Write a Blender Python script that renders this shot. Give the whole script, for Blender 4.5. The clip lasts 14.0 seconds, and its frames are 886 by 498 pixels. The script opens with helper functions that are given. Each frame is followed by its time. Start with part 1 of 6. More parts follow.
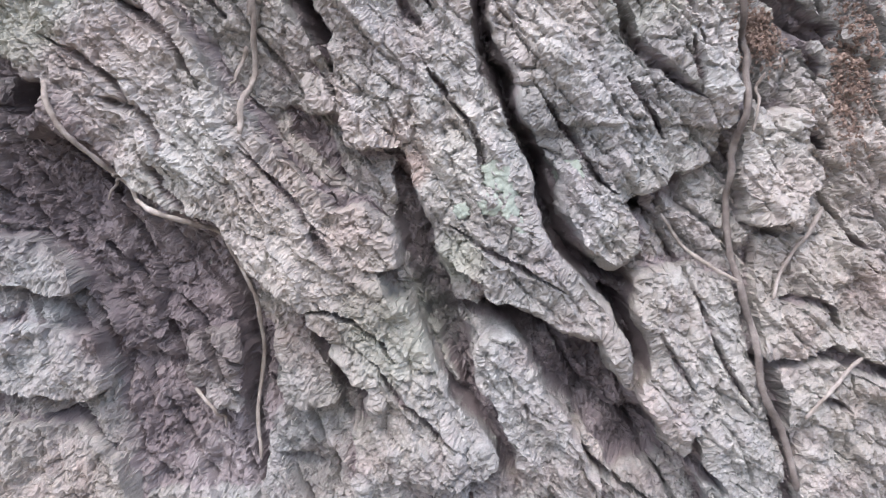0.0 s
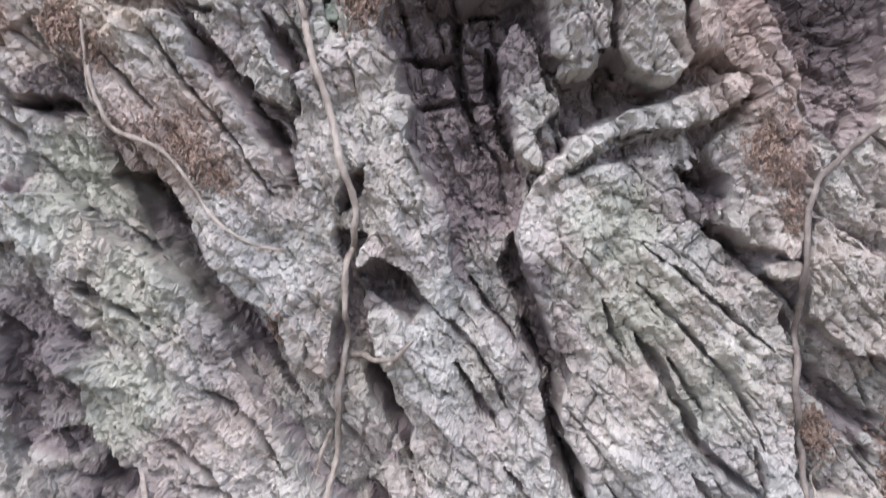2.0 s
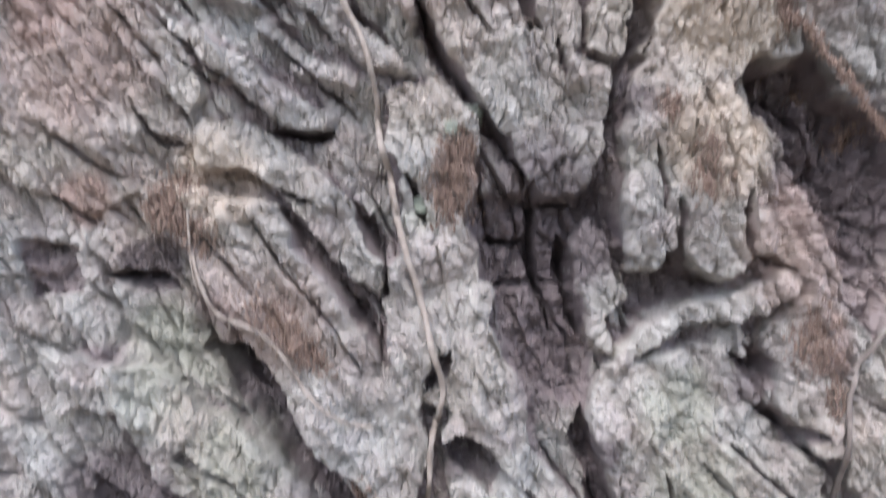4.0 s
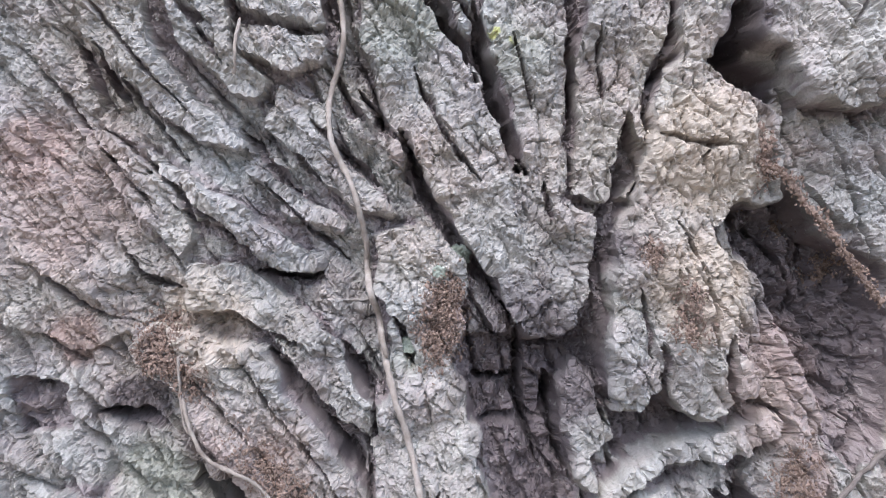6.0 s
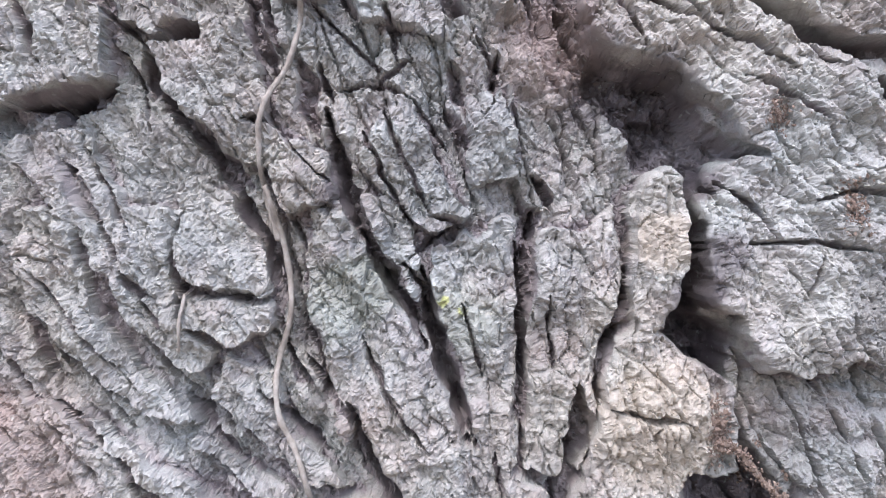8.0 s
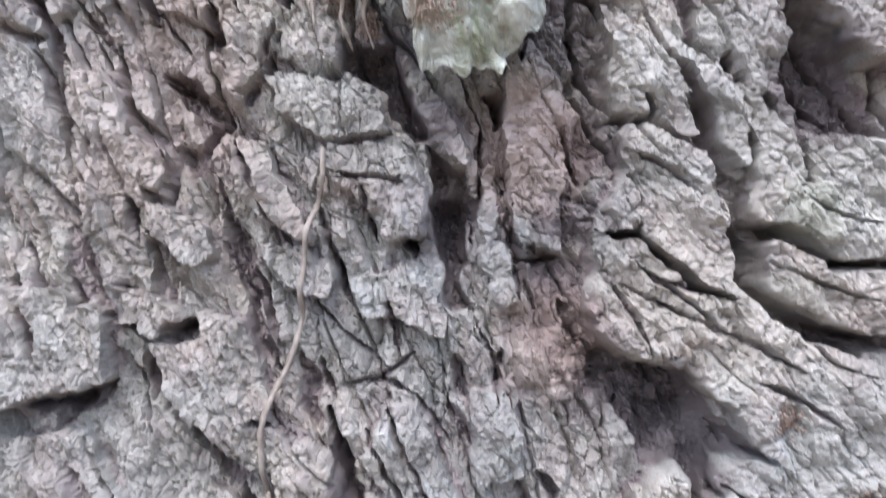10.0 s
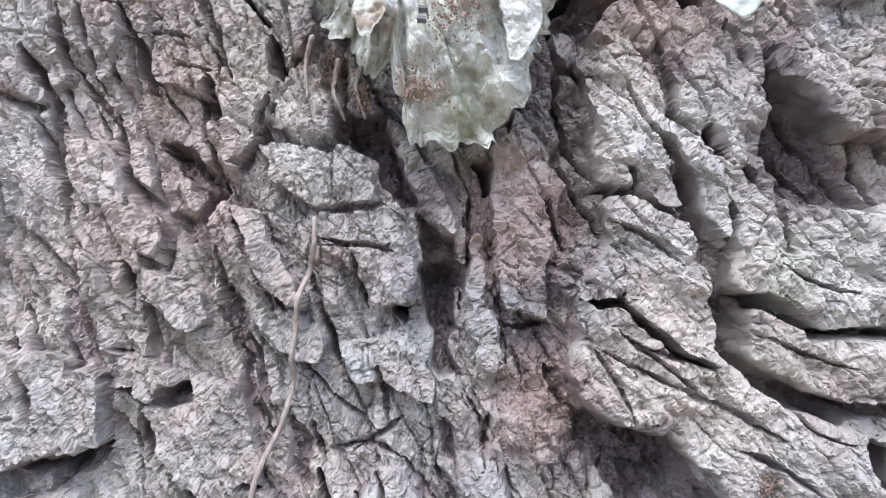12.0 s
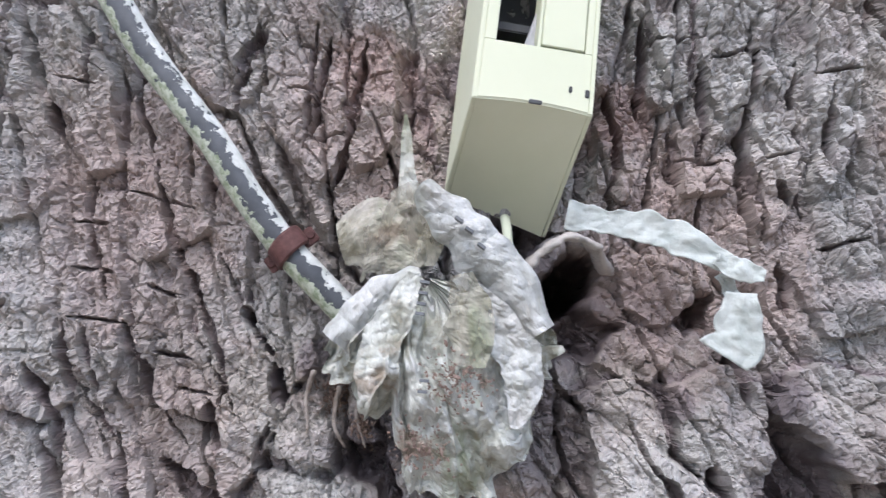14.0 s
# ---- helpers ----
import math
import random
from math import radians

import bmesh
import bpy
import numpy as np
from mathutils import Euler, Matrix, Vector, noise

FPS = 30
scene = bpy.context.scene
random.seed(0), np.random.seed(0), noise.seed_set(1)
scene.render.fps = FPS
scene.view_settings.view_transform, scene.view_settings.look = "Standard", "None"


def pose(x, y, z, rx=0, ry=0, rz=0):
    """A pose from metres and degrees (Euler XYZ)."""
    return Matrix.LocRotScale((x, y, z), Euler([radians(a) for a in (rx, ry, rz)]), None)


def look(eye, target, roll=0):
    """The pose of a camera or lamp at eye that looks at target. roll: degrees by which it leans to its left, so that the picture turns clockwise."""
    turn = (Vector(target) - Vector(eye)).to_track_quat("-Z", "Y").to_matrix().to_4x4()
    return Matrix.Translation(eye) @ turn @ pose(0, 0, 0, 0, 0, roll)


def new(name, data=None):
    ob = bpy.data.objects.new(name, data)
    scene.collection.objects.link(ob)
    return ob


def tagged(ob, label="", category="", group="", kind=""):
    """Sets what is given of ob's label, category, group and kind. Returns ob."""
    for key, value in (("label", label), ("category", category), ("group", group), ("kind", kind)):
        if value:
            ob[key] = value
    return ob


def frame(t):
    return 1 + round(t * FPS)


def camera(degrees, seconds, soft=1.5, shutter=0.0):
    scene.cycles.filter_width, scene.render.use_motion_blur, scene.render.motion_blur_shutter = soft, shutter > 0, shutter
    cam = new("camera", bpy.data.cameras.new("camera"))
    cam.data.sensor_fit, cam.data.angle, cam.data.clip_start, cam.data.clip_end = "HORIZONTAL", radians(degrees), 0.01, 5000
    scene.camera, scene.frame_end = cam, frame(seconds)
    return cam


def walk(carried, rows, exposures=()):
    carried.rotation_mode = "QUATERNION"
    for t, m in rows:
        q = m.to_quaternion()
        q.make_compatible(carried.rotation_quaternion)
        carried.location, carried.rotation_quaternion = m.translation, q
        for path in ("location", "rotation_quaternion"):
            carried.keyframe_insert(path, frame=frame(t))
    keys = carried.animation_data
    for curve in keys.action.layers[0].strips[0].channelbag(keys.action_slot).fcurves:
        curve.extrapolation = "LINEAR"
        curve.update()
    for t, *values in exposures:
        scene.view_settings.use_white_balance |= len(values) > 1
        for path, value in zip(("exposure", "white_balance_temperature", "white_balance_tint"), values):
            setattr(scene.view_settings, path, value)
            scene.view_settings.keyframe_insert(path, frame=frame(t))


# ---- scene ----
cam = camera(58.0, 14.0, 1.2, 0.5)
PATH = [
    (0, (0.08270, -0.22254, 0.61777), (0.06691, 0.02422, 0.58090), 0.18),
    (0.5, (0.07788, -0.21987, 0.62100), (0.06125, 0.02627, 0.58054), 0.45),
    (0.6, (0.07707, -0.22000, 0.62252), (0.06064, 0.02625, 0.58265), 0.47),
    (0.7, (0.07558, -0.22025, 0.62530), (0.05951, 0.02620, 0.58653), 0.51),
    (1, (0.06434, -0.22213, 0.64631), (0.05106, 0.02565, 0.61579), 0.80),
    (1.5, (0.06413, -0.22715, 0.67910), (0.04859, 0.02174, 0.66147), 0.53),
    (2, (0.06163, -0.23127, 0.70444), (0.04582, 0.01801, 0.69413), -0.02),
    (2.5, (0.06222, -0.23204, 0.71366), (0.04673, 0.01735, 0.70554), -0.62),
    (3, (0.05750, -0.23245, 0.71490), (0.04222, 0.01686, 0.70448), -0.17),
    (3.5, (0.03449, -0.24057, 0.72252), (0.02658, 0.00905, 0.71130), -0.24),
    (4, (0.02472, -0.25093, 0.75528), (0.02277, -0.00102, 0.74884), 0.77),
    (4.2, (0.02412, -0.25410, 0.77323), (0.02282, -0.00412, 0.77057), 0.26),
    (4.6, (0.02378, -0.25401, 0.78704), (0.02482, -0.00402, 0.78477), 0.56),
    (6.3, (0.02358, -0.25395, 0.79551), (0.02605, -0.00397, 0.79346), 0.75),
    (6.5, (0.02537, -0.25372, 0.79606), (0.02769, -0.00374, 0.79464), 0.68),
    (6.8, (0.02819, -0.25367, 0.80344), (0.02931, -0.00368, 0.80399), 0.64),
    (7, (0.03392, -0.25357, 0.81841), (0.03261, -0.00362, 0.82295), 0.56),
    (7.2, (0.03815, -0.25110, 0.83644), (0.03608, -0.00126, 0.84516), 0.80),
    (7.6, (0.03969, -0.25075, 0.86432), (0.03994, -0.00081, 0.86957), 0.43),
    (9, (0.04069, -0.25053, 0.88245), (0.04246, -0.00055, 0.88544), 0.19),
    (9.3, (0.04199, -0.25023, 0.90615), (0.04574, -0.00026, 0.90618), -0.12),
    (9.5, (0.04607, -0.25074, 0.92744), (0.04975, -0.00077, 0.92651), -0.49),
    (10, (0.04064, -0.25011, 0.96251), (0.03964, -0.00022, 0.96979), -0.23),
    (10.5, (0.03935, -0.25086, 0.97368), (0.03759, -0.00111, 0.98472), -0.18),
    (11, (0.04099, -0.25235, 0.97547), (0.03888, -0.00259, 0.98616), -0.08),
    (11.5, (0.04212, -0.25502, 0.97910), (0.04035, -0.00534, 0.99147), -0.00),
    (12, (0.04522, -0.25691, 0.97778), (0.04335, -0.00725, 0.99064), 0.02),
    (12.2, (0.04458, -0.25714, 0.98103), (0.04239, -0.00753, 0.99476), 0.08),
    (12.5, (0.03883, -0.25919, 1.01029), (0.03368, -0.01018, 1.03185), 0.57),
    (13, (0.04077, -0.26249, 1.05178), (0.03444, -0.01460, 1.08358), 1.38),
    (13.5, (0.03951, -0.26297, 1.06118), (0.03288, -0.01560, 1.09672), 1.34),
    (14, (0.04627, -0.26342, 1.06206), (0.04219, -0.01579, 1.09618), 1.11),
]
walk(cam, [(t, look(eye, target, roll)) for t, eye, target, roll in PATH], [(0.0, 1.14, 5750, 12), (3.0, 1.18, 5780, 11), (4.0, 1.12, 5760, 11), (6.5, 1.13, 5520, 10), (7.2, 1.25, 5500, 10), (9.5, 1.21, 5600, 10), (12.0, 1.28, 5620, 10), (13.0, 1.14, 5600, 12), (14.0, 0.86, 5600, 12)])

# ---- light: a bright overcast sky, softly stronger from above ----
SUN_EL, SUN_AZ = radians(58), radians(200)
world = bpy.data.worlds.new("overcast_sky")
world.use_nodes = True
scene.world = world
wn, wl = world.node_tree.nodes, world.node_tree.links
sky = wn.new("ShaderNodeTexSky")
sky.sky_type, sky.sun_disc, sky.sun_elevation, sky.sun_rotation = "NISHITA", False, SUN_EL, SUN_AZ
sky.air_density, sky.dust_density, sky.ozone_density = 1.0, 6.0, 1.0
wl.new(sky.outputs[0], wn["Background"].inputs[0])
wn["Background"].inputs[1].default_value = 0.15
sun_data = bpy.data.lights.new("sun", "SUN")
sun_data.energy, sun_data.angle, sun_data.color = 0.5, radians(100), (1.0, 0.97, 0.93)
sun = new("sun", sun_data)
sun.matrix_world = look((0.7, -2.0, 4.6), (0, 0, 0.8))


# ---- materials ----
def material(name, rough=0.9, spec=0.25):
    m = bpy.data.materials.new(name)
    m.use_nodes = True
    b = m.node_tree.nodes["Principled BSDF"]
    b.inputs["Roughness"].default_value = rough
    b.inputs["Specular IOR Level"].default_value = spec
    return m, m.node_tree.nodes, m.node_tree.links, b


def tex_noise(n, l, scale, detail=6, rough=0.6, vec=None, kind="ShaderNodeTexNoise"):
    t = n.new(kind)
    t.inputs["Scale"].default_value = scale
    t.inputs["Detail"].default_value = detail
    t.inputs["Roughness"].default_value = rough
    if vec is None:
        vec = n.new("ShaderNodeNewGeometry").outputs["Position"]
    l.new(vec, t.inputs["Vector"])
    return t.outputs["Fac"]


def ramp(n, l, fac, stops):
    r = n.new("ShaderNodeValToRGB")
    el = r.color_ramp.elements
    while len(el) < len(stops):
        el.new(0.5)
    for e, (p, c) in zip(el, stops):
        e.position, e.color = p, (*c, 1)
    l.new(fac, r.inputs["Fac"])
    return r.outputs["Color"]


def mix(n, l, fac, a, b, kind="MIX"):
    m = n.new("ShaderNodeMix")
    m.data_type, m.blend_type = "RGBA", kind
    for sock, v in ((m.inputs["Factor"], fac), (m.inputs["A"], a), (m.inputs["B"], b)):
        if isinstance(v, (int, float)):
            sock.default_value = v
        elif isinstance(v, tuple):
            sock.default_value = (*v, 1)
        else:
            l.new(v, sock)
    return m.outputs["Result"]


def calc(n, l, op, a, b):
    m = n.new("ShaderNodeMath")
    m.operation, m.use_clamp = op, True
    for sock, v in zip(m.inputs, (a, b)):
        if isinstance(v, (int, float)):
            sock.default_value = v
        else:
            l.new(v, sock)
    return m.outputs[0]


def bump(n, l, b, height, strength, distance):
    k = n.new("ShaderNodeBump")
    k.inputs["Strength"].default_value, k.inputs["Distance"].default_value = strength, distance
    l.new(height, k.inputs["Height"])
    l.new(k.outputs[0], b.inputs["Normal"])


def attribute(n, name):
    a = n.new("ShaderNodeAttribute")
    a.attribute_name = name
    return a.outputs["Fac"]


def patchy(n, l, mask, scale, lo, hi):
    """A mask broken up into uneven blotches."""
    r = n.new("ShaderNodeMapRange")
    r.interpolation_type = "SMOOTHSTEP"
    r.inputs["From Min"].default_value, r.inputs["From Max"].default_value = lo, hi
    m = n.new("ShaderNodeMath")
    m.operation = "MULTIPLY"
    l.new(mask, m.inputs[0])
    k = n.new("ShaderNodeMath")
    k.operation = "ADD"
    l.new(tex_noise(n, l, scale, 8, 0.7), k.inputs[0])
    k.inputs[1].default_value = 0.35
    l.new(k.outputs[0], m.inputs[1])
    l.new(m.outputs[0], r.inputs["Value"])
    return r.outputs[0]


def bark_material():
    m, n, l, b = material("weathered_bark", 0.95, 0.05)
    tone = attribute(n, "tone")
    base = ramp(n, l, tex_noise(n, l, 26, 8, 0.65), [(0.3, (0.25, 0.235, 0.222)), (0.5, (0.325, 0.317, 0.302)), (0.72, (0.41, 0.406, 0.385))])
    hue = ramp(n, l, tex_noise(n, l, 15, 4, 0.55), [(0.36, (0.86, 0.93, 1.0)), (0.5, (1.0, 1.0, 1.0)), (0.62, (1.07, 0.99, 0.91))])
    base = mix(n, l, 0.5, base, hue, "MULTIPLY")
    pink = ramp(n, l, tex_noise(n, l, 55, 5, 0.6), [(0.45, (1.0, 1.0, 1.0)), (0.68, (1.08, 0.9, 0.93))])
    base = mix(n, l, 0.4, base, pink, "MULTIPLY")
    flake = ramp(n, l, tone, [(0.0, (0.55, 0.52, 0.52)), (0.5, (0.98, 0.97, 0.96)), (1.0, (1.32, 1.32, 1.3))])
    c = mix(n, l, 0.45, base, flake, "MULTIPLY")
    grit = ramp(n, l, tex_noise(n, l, 900, 5, 0.7), [(0.32, (0.45, 0.41, 0.4)), (0.5, (1, 1, 1)), (0.7, (1.25, 1.25, 1.2))])
    c = mix(n, l, 0.4, c, grit, "MULTIPLY")
    sand = ramp(n, l, tex_noise(n, l, 2600, 3, 0.6), [(0.35, (0.55, 0.53, 0.53)), (0.5, (1, 1, 1)), (0.66, (1.35, 1.35, 1.33))])
    c = mix(n, l, 0.15, c, sand, "MULTIPLY")
    # furrow tint: purple-brown inner bark, with the shade of the gaps painted in
    c = mix(n, l, calc(n, l, "MULTIPLY", patchy(n, l, attribute(n, "inner_shade"), 90, 0.25, 0.85), 0.7), c, (0.23, 0.19, 0.2))
    # masks laid by place: dark damp bark with hollow shade painted in, red-brown and tan frass stain, pale weathering,
    # lichen film
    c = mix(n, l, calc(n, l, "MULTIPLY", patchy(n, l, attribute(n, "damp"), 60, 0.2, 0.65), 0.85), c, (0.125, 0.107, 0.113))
    c = mix(n, l, calc(n, l, "MULTIPLY", patchy(n, l, attribute(n, "rust"), 130, 0.35, 0.75), 0.4), c, (0.25, 0.125, 0.095))
    c = mix(n, l, calc(n, l, "MULTIPLY", patchy(n, l, attribute(n, "brown"), 60, 0.2, 0.75), 0.65), c, (0.36, 0.285, 0.26))
    c = mix(n, l, calc(n, l, "MULTIPLY", patchy(n, l, attribute(n, "tan"), 110, 0.25, 0.7), 0.6), c, (0.41, 0.35, 0.285))
    c = mix(n, l, calc(n, l, "MULTIPLY", patchy(n, l, attribute(n, "pale"), 120, 0.25, 0.75), 0.6), c, (0.57, 0.555, 0.52))
    c = mix(n, l, calc(n, l, "MULTIPLY", patchy(n, l, attribute(n, "lichen"), 140, 0.3, 0.85), 0.6), c, (0.295, 0.312, 0.262))
    c = mix(n, l, patchy(n, l, attribute(n, "yellow"), 300, 0.62, 0.8), c, (0.44, 0.45, 0.2))
    speck = ramp(n, l, tex_noise(n, l, 420, 3, 0.5), [(0.66, (0, 0, 0)), (0.72, (1, 1, 1))])
    c = mix(n, l, calc(n, l, "MULTIPLY", speck, 0.3), c, (0.55, 0.58, 0.52))
    l.new(c, b.inputs["Base Color"])
    geo = n.new("ShaderNodeNewGeometry").outputs["Position"]
    shift = n.new("ShaderNodeTexNoise")
    shift.inputs["Scale"].default_value = 300
    l.new(geo, shift.inputs["Vector"])
    warp = n.new("ShaderNodeVectorMath")
    warp.operation = "MULTIPLY_ADD"
    l.new(shift.outputs["Color"], warp.inputs[0])
    warp.inputs[1].default_value = (0.004, 0.004, 0.004)
    l.new(geo, warp.inputs[2])
    cracks = n.new("ShaderNodeTexVoronoi")
    cracks.feature = "DISTANCE_TO_EDGE"
    cracks.inputs["Scale"].default_value = 330
    l.new(warp.outputs[0], cracks.inputs["Vector"])
    open_crack = n.new("ShaderNodeMapRange")
    open_crack.inputs["From Max"].default_value = 0.12
    l.new(cracks.outputs["Distance"], open_crack.inputs["Value"])
    relief = n.new("ShaderNodeMath")
    relief.operation = "MULTIPLY_ADD"
    l.new(open_crack.outputs[0], relief.inputs[0])
    relief.inputs[1].default_value = 0.25
    coarse = n.new("ShaderNodeMath")
    coarse.operation = "MULTIPLY"
    l.new(tex_noise(n, l, 260, 6, 0.7), coarse.inputs[0])
    l.new(attribute(n, "wall"), coarse.inputs[1])
    grainy = n.new("ShaderNodeMath")
    grainy.operation = "MULTIPLY_ADD"
    l.new(coarse.outputs[0], grainy.inputs[0])
    grainy.inputs[1].default_value = 3.5
    l.new(tex_noise(n, l, 700, 9, 0.8), grainy.inputs[2])
    l.new(grainy.outputs[0], relief.inputs[2])
    bump(n, l, b, relief.outputs[0], 0.48, 0.00045)
    return m


def simple_material(name, stops, scale, rough=0.85, spec=0.3, bump_scale=0, bump_dist=0.0005):
    m, n, l, b = material(name, rough, spec)
    l.new(ramp(n, l, tex_noise(n, l, scale, 8, 0.65), stops), b.inputs["Base Color"])
    if bump_scale:
        bump(n, l, b, tex_noise(n, l, bump_scale, 6, 0.7), 0.6, bump_dist)
    return m


BARK = bark_material()
GROUND = simple_material("leaf_mould", [(0.3, (0.18, 0.15, 0.115)), (0.7, (0.3, 0.26, 0.2))], 30, 0.95, 0.2, 200, 0.004)

# ---- the bark of the trunk ----
# The front of the trunk is a sheet over x and z (metres), with ridges of old bark, fissures and flakes.
X0, X1, Z0, Z1, STEP = -0.175, 0.225, 0.43, 1.215, 0.0005
NX, NZ = round((X1 - X0) / STEP) + 1, round((Z1 - Z0) / STEP) + 1
GX, GZ = np.meshgrid(np.linspace(X0, X1, NX), np.linspace(Z0, Z1, NZ))
RIDGES, FISSURES, STAINS, GRAINS, PLATES, HOLLOWS = [], [], [], [], [], []


def pairs(mm):
    return np.array(mm, float).reshape(-1, 2) / 1000


def ridge(half_width, height, *mm):
    """A raised plate of old bark along a line; all in millimetres."""
    RIDGES.append((half_width / 1000, height / 1000, pairs(mm)))


def fissure(width, depth, *mm):
    """A crack along a line; all in millimetres."""
    FISSURES.append((width / 2000, depth / 1000, pairs(mm)))


def plate(height, edge, *mm, late=False):
    """A slab of old bark with a steep broken edge, by its outline; all in millimetres. late: it stands in a hollow."""
    PLATES.append((height / 1000, edge / 1000, pairs(mm), late))


def hollow(depth, edge, *mm):
    """A place where the outer bark is gone, by its outline; all in millimetres."""
    HOLLOWS.append((depth / 1000, edge / 1000, pairs(mm)))


# the darkest kind also paints in the shade of hollows and overhangs
def stain(kind, x, z, radius, strength):
    STAINS.append((kind, x / 1000, z / 1000, radius / 1000, strength))


def grain(x, z, lean):
    """The way the fibres run there: degrees by which they lean to the right as they go down."""
    GRAINS.append((x / 1000, z / 1000, radians(lean)))


# bark layout begins
grain(-29.9, 623.4, 40)
grain(32.5, 561.6, 42)
grain(94.5, 609.6, 35)
grain(142.8, 564.6, 38)
grain(-52.1, 523.7, 15)
grain(-32.4, 728.2, 42)
grain(33.2, 695.2, 27)
grain(58.0, 727.9, 20)
grain(113.1, 678.9, 40)
grain(152.9, 695.0, 35)
grain(-90.9, 809.5, 40)
grain(-39.0, 828.2, 42)
grain(-4.1, 828.5, 35)
grain(31.6, 828.8, 22)
grain(57.9, 829.1, 3)
grain(102.8, 812.1, 0)
grain(147.2, 794.3, 30)
grain(-55.0, 910.6, 30)
grain(-2.1, 909.4, 24)
grain(41.5, 908.0, 18)
grain(76.4, 889.7, 0)
grain(127.9, 949.2, 50)
grain(164.5, 904.5, 42)
grain(-64.0, 992.6, 22)
grain(-11.7, 974.6, 24)
grain(40.6, 974.7, 8)
grain(110.1, 974.1, 45)
grain(154.5, 978.0, 42)
grain(127.7, 1035.8, 28)
grain(-96.3, 1083.1, 12)
grain(-40.6, 1103.5, 10)
grain(118.4, 1125.3, -8)
grain(155.0, 1126.4, 0)
grain(116.6, 1034.5, 35)
hollow(14, 2.0, 56, 609, 61, 604, 67, 587, 71, 573, 76, 554, 76, 543, 68, 554, 61, 572, 57, 586, 55, 598)
hollow(13, 2.0, 78, 572, 92, 567, 99, 563, 112, 561, 118, 549, 130, 536, 135, 523, 119, 521, 113, 529, 103, 542, 93, 555, 87, 563, 79, 567)
hollow(9, 2.0, 23, 624, 32, 621, 39, 612, 41, 604, 35, 609, 25, 616)
hollow(12, 2.0, 79, 640, 85, 635, 87, 622, 95, 609, 100, 598, 102, 589, 108, 583, 119, 579, 122, 574, 121, 552, 118, 563, 110, 574, 99, 588, 94, 603, 86, 618, 82, 630)
hollow(18, 2.0, -57, 633, -41, 631, -40, 622, -50, 620, -58, 622)
hollow(7, 2.0, -46, 589, -35, 578, -33, 565, -27, 552, -25, 539, -28, 533, -32, 555, -36, 565, -39, 575, -48, 584)
hollow(10, 2.0, 156, 649, 163, 646, 170, 638, 171, 632, 165, 638, 157, 645)
hollow(6, 2.0, 165, 618, 169, 617, 172, 611, 168, 613)
hollow(7, 2.0, 34, 560, 43, 547, 48, 544, 43, 540, 38, 544, 37, 552)
hollow(7, 5, -41, 619, -27, 608, -15, 596, 3, 590, 13, 569, 21, 556, 20, 536, 11, 509, -23, 508, -27, 532, -27, 552, -36, 572, -46, 588, -61, 591, -59, 613)
hollow(8, 2.0, 5, 591, 12, 579, 15, 566, 15, 543, 12, 536, 12, 559, 7, 572)
hollow(-3, 2.0, 82, 716, 92, 722, 103, 726, 115, 728, 119, 721, 113, 717, 103, 720, 90, 717)
hollow(16, 6, 136, 773, 173, 772, 173, 734, 162, 722, 151, 733, 144, 752)
hollow(9, 2.5, 34, 764, 62, 761, 62, 733, 70, 719, 68, 700, 60, 700, 49, 710, 41, 724, 37, 745)
hollow(16, 2.0, 67, 700, 76, 678, 79, 655, 82, 641, 76, 659, 71, 675, 63, 691)
hollow(8, 2.0, -25, 760, -10, 745, 3, 726, 7, 713, -0, 721, -13, 739)
hollow(16, 2.0, -51, 737, -30, 714, -16, 683, -2, 662, 8, 649, -8, 662, -26, 681, -42, 701, -58, 725)
hollow(8, 2.0, 22, 688, 28, 694, 38, 687, 44, 679, 38, 675, 25, 683)
hollow(8, 2.0, 25, 662, 33, 655, 39, 641, 32, 641, 24, 652)
hollow(10, 2.0, 148, 667, 159, 657, 174, 645, 174, 639, 159, 646, 150, 657)
hollow(8, 2.0, -85, 740, -65, 743, -55, 737, -70, 735)
hollow(7, 2.0, 110, 718, 119, 717, 127, 709, 124, 700, 116, 709)
hollow(9, 4, -87, 675, -69, 661, -60, 648, -52, 632, -88, 631)
hollow(14, 2.0, 81, 741, 92, 745, 100, 743, 110, 739, 96, 733, 82, 727)
hollow(26, 2.0, 110, 876, 118, 876, 122, 860, 133, 843, 129, 838, 117, 843, 108, 851, 108, 862)
hollow(24, 6, 129, 834, 170, 786, 171, 734, 152, 737, 139, 754, 118, 803, 121, 820)
hollow(8, 2.5, 31, 767, 48, 764, 57, 760, 76, 775, 76, 750, 83, 747, 66, 740, 59, 718, 35, 739, 33, 750)
hollow(8, 2.0, 33, 868, 40, 851, 47, 832, 49, 818, 44, 826, 37, 845)
hollow(6, 1.2, 63, 872, 66, 872, 66, 840, 64, 840)
hollow(7, 2.0, 13, 828, 20, 814, 30, 795, 25, 797, 13, 814)
hollow(7, 1.2, -30, 785, -11, 785, -12, 781, -28, 782)
hollow(10, 2.0, 82, 837, 88, 820, 76, 801, 74, 774, 71, 767, 71, 788, 76, 806)
hollow(10, 2.0, -113, 750, -92, 748, -92, 733, -112, 731)
hollow(9, 2.0, 78, 747, 94, 750, 110, 740, 99, 735, 83, 734)
hollow(17, 2, 83, 941, 102, 932, 117, 925, 128, 913, 124, 903, 117, 886, 112, 903, 102, 901, 97, 913, 86, 930)
hollow(26, 2.0, 116, 886, 122, 886, 122, 861, 133, 851, 131, 834, 117, 844, 108, 858, 114, 872)
